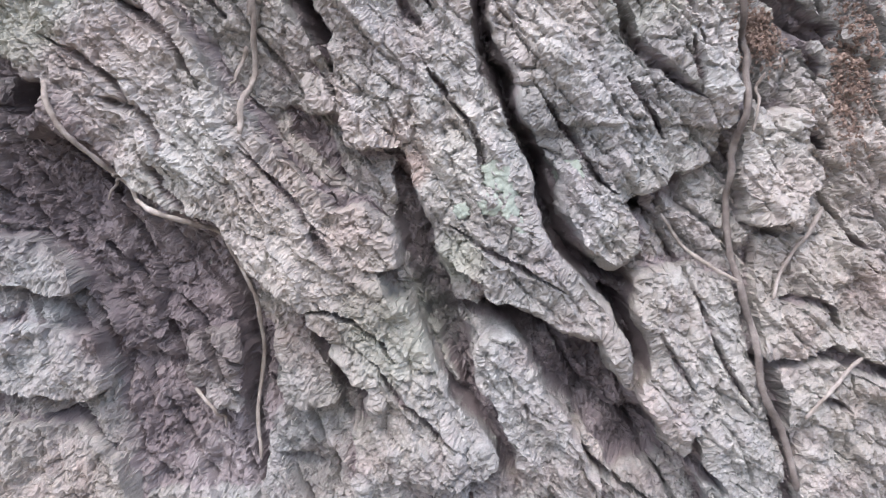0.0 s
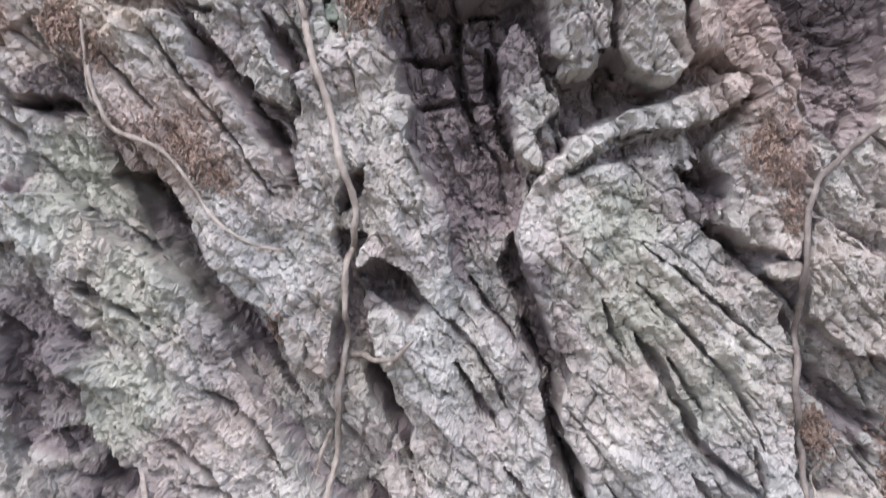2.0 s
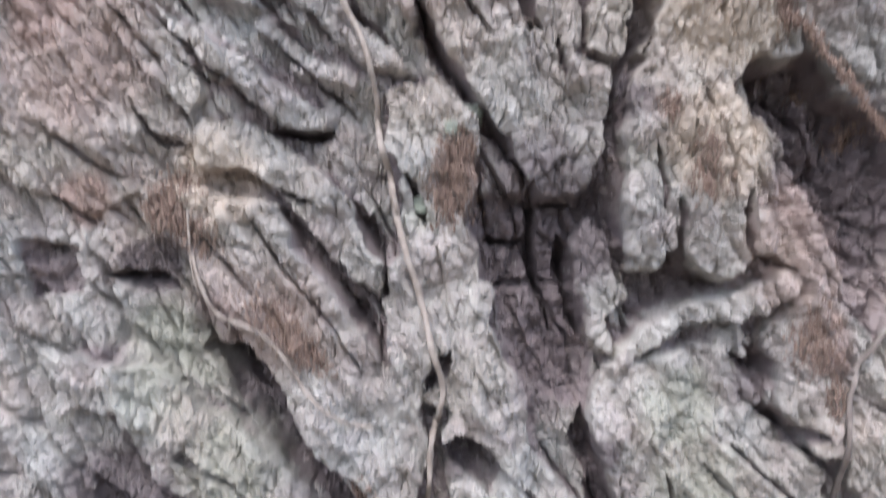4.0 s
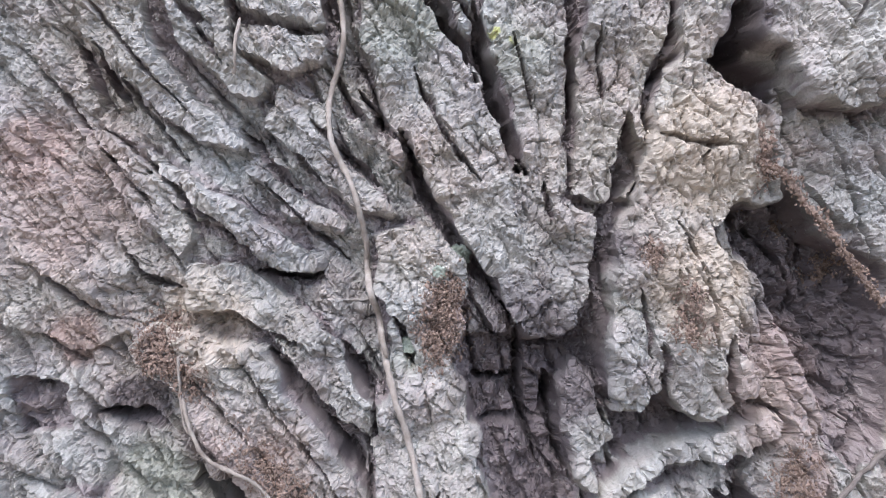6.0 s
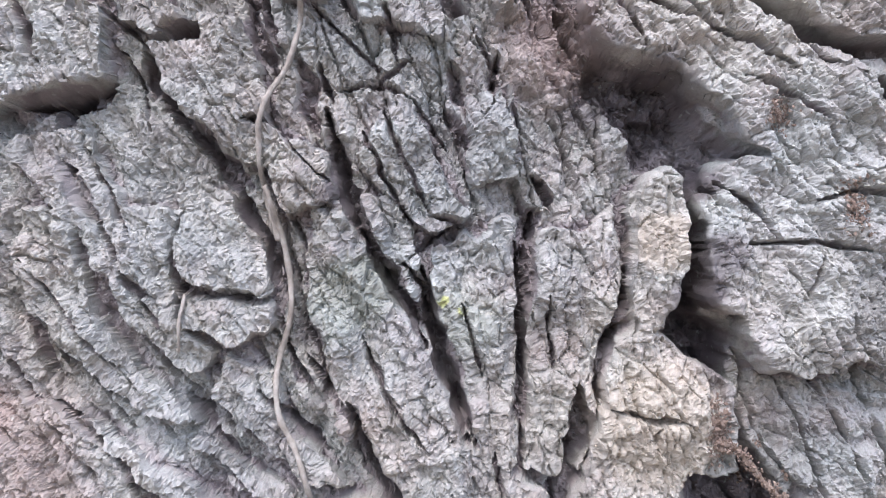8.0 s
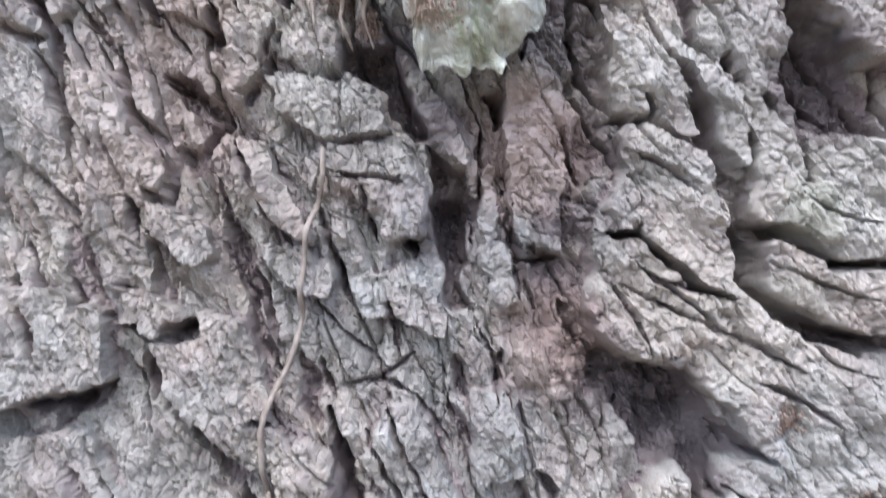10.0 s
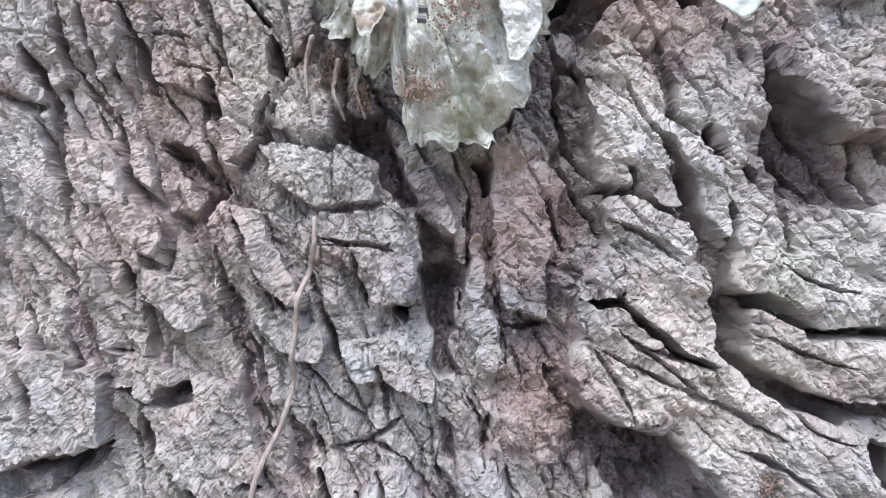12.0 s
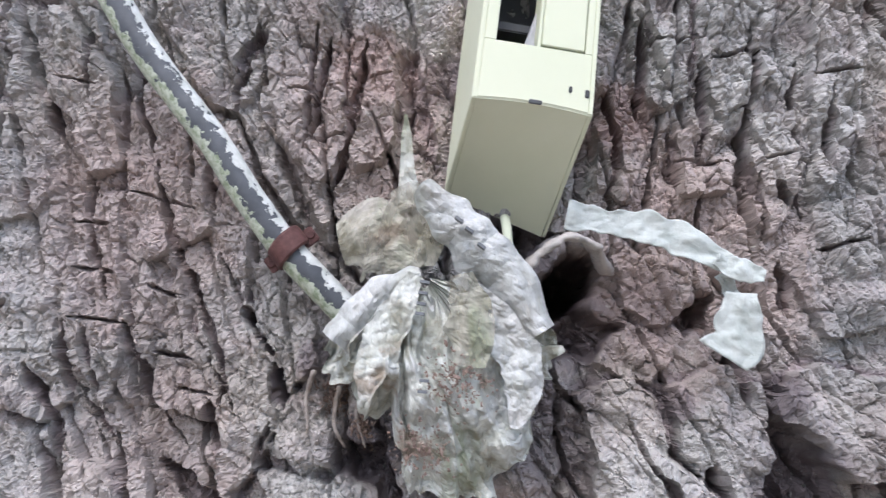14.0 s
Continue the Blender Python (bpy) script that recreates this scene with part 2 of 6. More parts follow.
hollow(13, 2.0, 129, 982, 136, 972, 136, 956, 152, 946, 169, 941, 169, 935, 150, 941, 138, 949, 129, 963)
hollow(14, 2.0, 173, 930, 187, 929, 187, 913, 176, 918)
hollow(8, 2.0, -54, 942, -44, 924, -23, 905, -20, 896, -33, 907, -47, 920)
hollow(7, 2.0, -15, 877, -8, 864, -8, 847, 0, 836, -5, 835, -11, 852)
hollow(9, 2.0, 14, 886, 21, 872, 31, 864, 41, 848, 36, 850, 23, 864, 16, 876)
hollow(7, 1.2, 65, 893, 72, 887, 66, 879, 66, 827, 64, 827, 64, 872)
hollow(6, 2.0, 7, 910, 14, 893, 14, 879, 9, 893)
hollow(9, 2.0, -47, 943, -37, 945, -38, 941, -45, 941)
hollow(10, 2.0, -84, 919, -69, 927, -72, 918, -81, 915)
hollow(8, 2.0, -6, 937, 2, 930, 1, 913, -5, 920)
hollow(5, 3, 66, 971, 83, 965, 84, 941, 76, 925, 67, 947)
hollow(24, 2.0, 35, 1002, 46, 995, 51, 985, 47, 971, 45, 959, 49, 950, 42, 950, 39, 964, 35, 983)
hollow(22, 2.0, 8, 1035, 23, 1035, 28, 1026, 37, 1005, 30, 1004, 21, 1019, 9, 1025)
hollow(20, 2.0, 54, 1019, 59, 1021, 59, 1010, 56, 1009)
hollow(11, 4, 148, 1038, 160, 1033, 168, 1022, 178, 1019, 178, 1001, 161, 1005, 152, 1010, 147, 1022)
hollow(18, 2, 91, 937, 113, 933, 125, 918, 138, 906, 104, 906, 93, 923, 84, 930)
hollow(16, 2.0, 125, 991, 133, 976, 138, 972, 137, 957, 147, 948, 176, 942, 176, 939, 146, 943, 131, 955, 128, 971)
hollow(7, 2.0, 77, 1038, 86, 1045, 91, 1029, 91, 1012, 85, 991, 78, 983, 80, 1003, 85, 1019)
hollow(10, 2.0, -50, 1025, -39, 1021, -30, 1009, -34, 1002, -43, 1013)
hollow(9, 2.0, -46, 1002, -37, 1002, -37, 993, -42, 992)
hollow(9, 2.0, -49, 942, -37, 948, -38, 944, -45, 940)
hollow(12, 2.0, -81, 922, -64, 929, -69, 920, -79, 918)
hollow(6, 2.0, -24, 1019, -17, 1024, -21, 1015)
hollow(6, 2.0, -34, 1000, -27, 980, -18, 964, -14, 951, -23, 961, -29, 975)
hollow(9, 2.0, 27, 973, 33, 974, 31, 967)
hollow(5, 3, -80, 978, -73, 980, -68, 957, -75, 951, -78, 964)
hollow(10, 2.0, 116, 1016, 122, 1014, 126, 1000, 132, 991, 134, 977, 128, 984, 122, 996, 118, 1007)
hollow(8, 1.2, 87, 975, 100, 975, 109, 967, 117, 959, 129, 955, 127, 953, 115, 957, 105, 966, 99, 972, 90, 973)
hollow(9, 1.2, 92, 1011, 101, 1010, 109, 1008, 118, 1003, 116, 1000, 108, 1005, 97, 1009, 91, 1009)
hollow(12, 2.0, 134, 977, 143, 976, 158, 965, 177, 965, 177, 963, 158, 962, 143, 972, 134, 973)
hollow(10, 3, 81, 949, 91, 938, 93, 923, 84, 923, 76, 937)
hollow(80, 1.5, 70, 1076, 71, 1087, 79, 1095, 85, 1100, 93, 1098, 97, 1092, 94, 1084, 89, 1080, 83, 1075, 81, 1069, 74, 1073)
hollow(22, 2.0, 71, 1076, 90, 1080, 101, 1073, 92, 1062, 74, 1064)
hollow(18, 2.0, 58, 1111, 81, 1105, 69, 1094, 60, 1100)
hollow(18, 2.0, 121, 1081, 128, 1086, 133, 1084, 130, 1074, 122, 1072)
hollow(11, 2.0, 146, 1046, 155, 1043, 168, 1028, 168, 1019, 145, 1019)
hollow(7, 1.2, -26, 1087, -20, 1074, -13, 1062, -16, 1065, -23, 1076)
hollow(7, 1.5, -25, 1175, -19, 1173, -28, 1155, -31, 1153, -27, 1165)
hollow(7, 2.5, 25, 1166, 32, 1170, 37, 1143, 39, 1125, 33, 1131, 29, 1146)
plate(11, 1.6, -59, 668, -19, 668, -0, 639, 15, 622, 25, 609, 38, 599, 56, 573, 65, 557, 73, 541, 83, 530, 86, 525, 75, 518, 56, 517, 48, 534, 40, 552, 34, 561, 24, 571, 12, 579, 4, 591, -15, 597, -27, 610, -37, 622, -43, 634, -49, 634, -61, 643)
plate(10, 1.6, 30, 667, 56, 643, 76, 638, 83, 625, 91, 612, 97, 592, 108, 577, 119, 563, 123, 554, 120, 549, 109, 553, 96, 566, 81, 574, 70, 581, 65, 592, 59, 607, 55, 613, 41, 615, 41, 625, 32, 635)
plate(12, 1.6, 27, 633, 35, 633, 40, 628, 59, 625, 61, 615, 55, 612, 42, 613, 41, 621, 32, 623)
plate(8, 1.6, 81, 666, 111, 666, 116, 640, 128, 630, 143, 622, 145, 611, 131, 605, 121, 597, 122, 583, 117, 580, 110, 583, 102, 595, 100, 606, 92, 618, 86, 632)
plate(11, 1.6, 100, 609, 104, 610, 110, 603, 121, 593, 123, 585, 116, 579, 108, 585, 102, 594)
plate(8, 1.6, 113, 666, 144, 666, 147, 632, 145, 622, 137, 628, 128, 632, 118, 640)
plate(7, 1.6, 150, 625, 166, 624, 172, 615, 172, 604, 165, 593, 152, 593, 148, 608)
plate(6, 1.6, 154, 590, 170, 590, 199, 583, 202, 548, 175, 560, 165, 556, 157, 556, 153, 572)
plate(7, 1.6, 159, 555, 175, 556, 203, 545, 207, 496, 172, 494, 164, 537)
plate(8, 1.6, 123, 580, 136, 582, 147, 578, 152, 569, 155, 550, 163, 532, 167, 494, 150, 493, 139, 527, 130, 531, 123, 546, 126, 559, 120, 571)
plate(9, 1.6, 78, 558, 84, 562, 90, 561, 95, 548, 103, 539, 113, 521, 114, 492, 93, 491, 89, 527, 84, 538, 78, 546)
plate(5, 1.6, 22, 561, 30, 561, 37, 552, 37, 539, 27, 536, 20, 543, 19, 553, late=True)
plate(1, 1.6, -7, 559, 8, 559, 9, 546, 7, 533, -1, 538, -8, 544, late=True)
plate(7, 1.6, -71, 591, -46, 584, -37, 575, -39, 570, -51, 571, -72, 573)
plate(6, 1.6, -73, 561, -33, 559, -30, 544, -38, 538, -75, 541)
plate(7, 1.6, -76, 534, -42, 531, -27, 520, -19, 483, -81, 480)
plate(13, 1.6, 36, 596, 47, 598, 56, 589, 58, 579, 47, 578, 40, 584)
plate(8, 1.6, 43, 532, 56, 536, 69, 528, 81, 528, 78, 518, 55, 486, 43, 518)
plate(9, 1.6, 78, 521, 93, 520, 95, 489, 77, 488)
plate(12, 1.6, -67, 768, -47, 764, -29, 760, -16, 747, -8, 734, 3, 721, 6, 712, 19, 704, 17, 697, 19, 688, 16, 658, 7, 662, -1, 675, -11, 681, -16, 688, -32, 704, -35, 715, -46, 730, -54, 746, -66, 752, -71, 761)
plate(8, 1.6, -27, 765, -8, 760, -2, 752, 6, 742, 5, 733, -7, 739, -18, 751)
plate(9, 1.6, 3, 733, 9, 729, 16, 726, 17, 718, 20, 707, 7, 707, 6, 717)
plate(10, 1.6, 9, 794, 28, 793, 28, 762, 29, 751, 35, 748, 37, 737, 38, 726, 48, 705, 51, 687, 63, 673, 71, 665, 77, 649, 79, 618, 40, 618, 37, 649, 28, 665, 25, 678, 22, 691, 25, 702, 22, 715, 18, 731, 13, 745, 8, 756)
plate(10, 1.6, -96, 714, -64, 711, -52, 701, -31, 688, -21, 675, -10, 658, 5, 639, 11, 614, -49, 613, -50, 648, -63, 661, -67, 666, -56, 670, -71, 681, -78, 696, -97, 698)
plate(8, 1.6, 76, 719, 84, 723, 95, 731, 110, 736, 127, 744, 132, 741, 130, 735, 115, 728, 119, 721, 127, 706, 124, 698, 139, 684, 144, 665, 146, 619, 82, 618, 79, 651, 84, 665, 77, 667, 76, 679, 70, 681, 68, 697, 73, 713)
plate(10, 1.6, 68, 705, 76, 717, 92, 723, 104, 719, 104, 708, 99, 697, 90, 690, 81, 687, 76, 679, 70, 681, 67, 694)
plate(13, 1.2, 72, 713, 77, 720, 84, 725, 95, 732, 110, 736, 127, 745, 132, 742, 129, 735, 115, 729, 101, 728, 92, 723, 81, 716, 75, 709, late=True)
plate(7, 1.6, 150, 706, 159, 701, 183, 687, 183, 662, 159, 668, 150, 675, 147, 687)
plate(7, 1.2, 66, 761, 73, 755, 76, 744, 79, 734, 73, 728, 75, 717, 68, 722, 64, 730, 62, 747, late=True)
plate(13, 1.6, 77, 795, 113, 794, 113, 751, 112, 740, 106, 740, 100, 747, 92, 751, 89, 745, 79, 743, 81, 752, 76, 761, late=True)
plate(9, 4, 113, 791, 134, 790, 144, 750, 147, 727, 148, 704, 145, 687, 138, 687, 127, 701, 127, 712, 121, 723, 133, 737, 132, 744, 119, 751)
plate(12, 1.6, 35, 748, 38, 737, 38, 726, 48, 705, 49, 697, 41, 699, 35, 710, 29, 721, 27, 732)
plate(14, 1.6, 97, 895, 110, 895, 106, 858, 110, 848, 117, 841, 128, 838, 126, 824, 119, 820, 116, 806, 109, 799, 113, 785, 116, 768, 122, 751, 110, 742, 101, 743, 94, 752, 85, 747, 78, 748, 76, 768, 79, 785, 77, 799, 83, 808, 88, 823, 87, 843, 96, 853, late=True)
plate(13, 1.6, 118, 895, 179, 896, 180, 842, 150, 842, 136, 843, 132, 857, 122, 862)
plate(2, 3, 138, 840, 154, 838, 180, 814, 181, 783, 149, 800, 135, 822, late=True)
plate(8, 1.6, -2, 893, 29, 894, 37, 852, 42, 837, 47, 821, 58, 814, 67, 806, 77, 799, 74, 781, 64, 767, 53, 765, 46, 774, 39, 788, 29, 798, 20, 814, 11, 831, 4, 850)
plate(9, 1.6, 38, 864, 62, 891, 65, 839, 61, 821, 51, 821, 46, 835, 40, 851)
plate(8, 1.6, 68, 867, 94, 891, 96, 855, 87, 841, 88, 825, 79, 823, 72, 832, 66, 846)
plate(7, 1.6, -92, 888, -74, 889, -65, 856, -51, 839, -36, 825, -34, 822, -50, 825, -67, 839, -79, 849, -88, 859)
plate(7, 1.6, -67, 889, -42, 889, -40, 855, -29, 844, -34, 837, -46, 846, -57, 856)
plate(8, 1.6, -40, 863, -12, 860, -12, 852, -22, 846, -36, 851)
plate(7, 1.6, -26, 844, -12, 839, -5, 819, 9, 807, 13, 803, -4, 805, -18, 819, -31, 831)
plate(8, 1.6, -75, 825, -53, 816, -30, 801, -11, 789, -13, 784, -27, 786, -42, 796, -62, 809)
plate(6, 1.6, -36, 818, -25, 812, -4, 801, -4, 796, -22, 801)
plate(6, 1.6, -91, 831, -79, 828, -63, 815, -51, 797, -56, 787, -70, 801)
plate(10, 1.6, 4, 798, 20, 803, 29, 793, 34, 790, 34, 767, 29, 758, 34, 750, 35, 732, 28, 699, 5, 699, 5, 741, 12, 749, 12, 767, 5, 781)
plate(9, 1.6, -54, 787, -35, 787, -18, 773, -11, 768, -0, 760, -6, 758, -25, 766, -39, 772, -53, 773)
plate(8, 1.6, -21, 766, -11, 767, 3, 746, 3, 742, -4, 742, -14, 753)
plate(4, 1.6, -123, 800, -94, 797, -82, 780, -73, 766, -87, 759, -123, 772)
plate(13, 1.2, 77, 799, 88, 803, 97, 790, 93, 775, 97, 752, 85, 747, 78, 748, 76, 768, 81, 785, late=True)
plate(14, 1.6, 85, 980, 100, 977, 116, 1001, 128, 970, 129, 960, 142, 944, 169, 934, 174, 918, 161, 908, 148, 913, 133, 911, 126, 920, 117, 927, 102, 934, 85, 942, 85, 960)
plate(13, 1.6, 122, 901, 136, 910, 152, 906, 164, 910, 197, 909, 197, 878, 171, 872, 169, 859, 150, 863, 134, 879, 124, 892)
plate(12, 1.6, 133, 863, 152, 865, 166, 854, 164, 839, 152, 838, 138, 841, 133, 851)
plate(13, 1.6, 138, 972, 152, 963, 169, 961, 197, 958, 197, 939, 169, 942, 152, 948, 138, 956)
plate(12, 1.6, 149, 1004, 197, 1005, 197, 963, 161, 966)
plate(14, 1.6, 102, 898, 110, 903, 116, 899, 115, 879, 112, 863, 108, 853, 117, 843, 131, 836, 131, 808, 88, 808, 89, 843, 98, 851, 97, 870, 98, 886, late=True)
plate(8, 1.6, -1, 879, 7, 889, 12, 886, 16, 876, 29, 862, 36, 848, 38, 809, 14, 809, 4, 845, -1, 859)
plate(8, 1.6, 38, 876, 48, 882, 64, 872, 64, 809, 48, 809, 40, 848, 36, 865)
plate(8, 1.6, 66, 879, 76, 884, 96, 879, 96, 855, 88, 843, 86, 808, 66, 809)
plate(7, 1.6, 14, 905, 21, 922, 31, 923, 42, 900, 48, 886, 38, 881, 29, 886, 21, 896)
plate(6, 1.6, 48, 925, 62, 930, 64, 899, 50, 896)
plate(9, 1.6, -52, 941, -37, 934, -20, 917, 4, 906, 7, 893, -8, 886, -15, 900, -33, 910, -47, 925)
plate(7, 1.6, -44, 886, -39, 900, -25, 893, -17, 879, -10, 866, -13, 862, -34, 864, -42, 872)
plate(8, 1.6, -103, 947, -71, 947, -67, 929, -77, 924, -103, 919)
plate(6, 1.6, -98, 910, -72, 913, -54, 886, -47, 862, -57, 862, -77, 886)
plate(7, 1.6, -37, 951, -21, 949, -15, 925, -20, 920, -32, 932)
plate(6, 1.6, -77, 1000, -54, 1000, -50, 956, -66, 959)
plate(11, 1.6, 86, 1052, 108, 1052, 113, 1035, 132, 1021, 139, 1014, 133, 1003, 133, 991, 125, 1002, 118, 1015, 115, 1017, 101, 1010, 92, 1012, 91, 1029, 93, 1042)
plate(12, 1.6, 92, 1007, 97, 1009, 109, 1005, 120, 998, 123, 989, 114, 986, 126, 972, 127, 957, 115, 960, 100, 976, 87, 976, 87, 983, 94, 990)
plate(7, 1.6, 114, 984, 124, 988, 132, 983, 133, 974, 119, 977)
plate(14, 1.6, 90, 974, 100, 976, 115, 959, 129, 955, 146, 943, 142, 935, 129, 940, 112, 935, 95, 940, 81, 950, 83, 960, 92, 962)
plate(13, 1.6, 132, 1007, 139, 1012, 144, 1005, 152, 991, 188, 984, 187, 967, 158, 965, 143, 977, 133, 977, 135, 991)
plate(13, 1.6, 138, 972, 146, 972, 160, 964, 187, 964, 186, 943, 154, 947, 139, 955)
plate(10, 1.6, 132, 1033, 141, 1038, 145, 1033, 144, 1019, 152, 994, 149, 993, 139, 1014, 130, 1026)
plate(14, 1.6, 145, 1054, 160, 1055, 190, 1053, 189, 1025, 161, 1027, 148, 1041)
plate(9, 1.6, 113, 1057, 141, 1057, 143, 1041, 131, 1034, 125, 1024, 117, 1036)
plate(4, 3, 151, 1008, 164, 1003, 188, 1000, 188, 987, 164, 991, 152, 994, late=True)
plate(13, 1.6, 117, 937, 142, 935, 147, 942, 186, 937, 185, 888, 141, 888, 127, 920)
plate(6, 1.6, 61, 1035, 72, 1037, 79, 1026, 77, 1005, 78, 993, 75, 967, 66, 967, 59, 978, 59, 1003, 58, 1019)
plate(6, 1.6, -17, 1025, 6, 1023, 13, 1026, 21, 1011, 23, 1007, 4, 1004, -11, 1012)
plate(6, 1.6, 4, 1004, 25, 1004, 34, 991, 33, 974, 23, 973, 13, 985, 3, 995)
plate(7, 1.6, -63, 985, -47, 985, -34, 975, -32, 968, -40, 966, -54, 975)
plate(8, 1.6, -66, 959, -52, 957, -38, 947, -47, 942, -61, 947)
plate(8, 1.6, -50, 939, -30, 942, -16, 927, -13, 915, -28, 918, -43, 927)
plate(6, 1.6, -79, 1027, -64, 1027, -58, 1009, -48, 1000, -47, 985, -60, 992, -72, 1011)
plate(7, 1.6, -28, 1081, -12, 1081, -10, 1039, -17, 1026, -25, 1016, -29, 1032)
plate(6, 1.6, 11, 959, 30, 966, 40, 950, 40, 942, 27, 947, 15, 950)
plate(8, 1.6, -113, 958, -80, 958, -64, 951, -64, 930, -81, 927, -112, 934)
plate(7, 1.6, -29, 1007, -15, 1004, -11, 992, -1, 971, -15, 978, -25, 988)
plate(7, 1.2, 32, 1014, 40, 1014, 48, 1000, 47, 996, 39, 1000, late=True)
plate(5, 1.6, -18, 971, -6, 971, 6, 964, 4, 954, -11, 957)
plate(5, 1.6, 51, 998, 58, 995, 56, 974, 63, 957, 57, 949, 52, 964)
plate(8, 1.6, 85, 1053, 104, 1057, 113, 1049, 116, 1035, 121, 1025, 117, 1003, 98, 1002, 92, 1034)
plate(9, 1.6, 117, 1056, 135, 1063, 143, 1056, 146, 1036, 136, 1003, 130, 1027, 122, 1035)
plate(3.9, 1.6, 88, 1062, 101, 1075, 112, 1072, 117, 1063, 110, 1054)
plate(10, 1.6, 147, 1056, 161, 1064, 198, 1056, 196, 1028, 170, 1029, 158, 1043)
plate(3.2, 1.6, -85, 1116, -67, 1116, -61, 1063, -67, 1045, -79, 1059, -83, 1088)
plate(3.2, 1.6, -61, 1096, -47, 1107, -43, 1074, -29, 1051, -29, 1039, -50, 1045, -59, 1067)
plate(3.2, 1.6, -45, 1100, -34, 1096, -27, 1074, -17, 1051, -22, 1046, -39, 1067)
plate(3.9, 1.6, -101, 1209, -85, 1209, -73, 1157, -67, 1124, -78, 1122, -92, 1150)
plate(3.9, 1.6, -68, 1131, -39, 1120, -36, 1104, -56, 1092, -64, 1107)
plate(3.2, 1.6, -56, 1175, -23, 1173, -19, 1161, -29, 1144, -42, 1147)
plate(3.9, 1.6, -15, 1208, 4, 1208, 9, 1133, 0, 1119, -15, 1134, -22, 1146)
plate(3.2, 1.6, 8, 1208, 25, 1170, 24, 1133, 11, 1123, 8, 1150)
plate(3.9, 1.6, -28, 1096, -15, 1091, 2, 1075, 3, 1059, -8, 1050, -14, 1067)
plate(3.2, 1.6, -123, 1134, -94, 1129, -91, 1114, -97, 1106, -120, 1106)
plate(3.2, 1.6, -118, 1084, -88, 1080, -79, 1048, -89, 1038, -114, 1048)
plate(3.9, 1.6, -11, 1050, 3, 1052, 9, 1033, 1, 1021, -12, 1032)
plate(3.2, 1.6, 105, 1209, 128, 1210, 124, 1152, 115, 1146, 106, 1155)
plate(3.9, 1.6, 129, 1210, 156, 1210, 152, 1160, 137, 1144, 128, 1152)
plate(3.2, 1.6, 93, 1143, 106, 1147, 111, 1132, 103, 1115, 92, 1121)
plate(3.9, 1.6, 115, 1136, 133, 1144, 142, 1135, 136, 1119, 120, 1117)
plate(3.9, 1.6, 146, 1144, 161, 1148, 162, 1120, 148, 1103, 144, 1121)
plate(3.9, 1.6, 166, 1210, 187, 1210, 181, 1135, 169, 1120, 165, 1144)
plate(3.9, 1.6, 165, 1116, 202, 1122, 199, 1078, 167, 1071, 157, 1089)
plate(3.9, 1.6, 98, 1097, 123, 1097, 124, 1084, 114, 1073, 101, 1080)
ridge(5, 12, -64, 764, -46, 761, -29, 756, -18, 744, -10, 731)
ridge(4, 13, -65, 666, -58, 659, -48, 657, -38, 653)
fissure(5.8, 9, 76.3, 654.3, 80.0, 642.4, 84.8, 633.4, 87.7, 619.5, 93.5, 611.6, 96.5, 595.8, 103.4, 584.0, 113.3, 576.2, 121.2, 574.3)
fissure(4.5, 10, 113.4, 573.3, 119.3, 565.4, 124.3, 557.4, 125.3, 549.4)
fissure(5.2, 8, 72.7, 570.0, 83.7, 565.0, 102.6, 560.2)
fissure(4.5, 7, 29.5, 562.5, 35.5, 554.5, 40.5, 544.4, 48.6, 537.4)
fissure(6.2, 6, 2.0, 587.3, 7.2, 573.4, 11.2, 560.3, 10.0, 543.0, 10.9, 526.7, 13.9, 512.4)
fissure(3.4, 6, 113.5, 650.1, 121.2, 638.3, 129.9, 631.4, 137.6, 626.4)
fissure(2.1, 4, 153.7, 554.7, 163.4, 553.9, 169.2, 556.9)
fissure(3.8, 7, 166.5, 618.6, 173.2, 612.8)
fissure(4.1, 8, 140.2, 534.6, 139.3, 526.6, 147.2, 517.7)
fissure(2.1, 5, 31.5, 589.5, 39.6, 580.6)
fissure(3.4, 6, 118.1, 597.9, 124.0, 596.9)
fissure(3.4, 5, -22.3, 654.0, -12.0, 647.8, -2.8, 640.6, 2.2, 628.5)
fissure(3.1, 5, -51.0, 533.0, -35.4, 530.1)
fissure(2.8, 4, -15.5, 612.3, -10.3, 601.3, 1.0, 592.3)
fissure(2.4, 4, -25.7, 626.5, -14.4, 623.4)
fissure(2.4, 6, 113.1, 769.8, 113.8, 756.7, 115.7, 743.4)
fissure(2.4, 6, 92.7, 766.0, 95.4, 753.0, 96.4, 744.9)
fissure(5.2, 10, -27.4, 760.0, -19.9, 749.7, -10.3, 739.7, -3.5, 729.5, 3.4, 719.2)
fissure(4.8, 9, -6.1, 763.4, -0.4, 754.0, 5.2, 744.3)
fissure(3.8, 8, 50.7, 772.2, 50.5, 756.8, 52.2, 739.0, 58.0, 722.9)
fissure(2.8, 6, 33.6, 752.3, 43.5, 750.1, 51.4, 751.9)
fissure(2.8, 6, 37.2, 736.4, 48.2, 738.1, 60.1, 737.8)
fissure(2.8, 6, 40.8, 766.6, 50.6, 763.6, 63.4, 763.4)
fissure(5.2, 10, 59.4, 753.7, 63.1, 735.8, 66.9, 720.7)
fissure(4.1, 8, 25.8, 718.7, 20.5, 709.7, 17.3, 704.7)
fissure(5.2, 8, 116.7, 720.5, 126.3, 709.3)
fissure(4.1, 7, 118.6, 702.6, 130.0, 694.4, 145.2, 691.2)
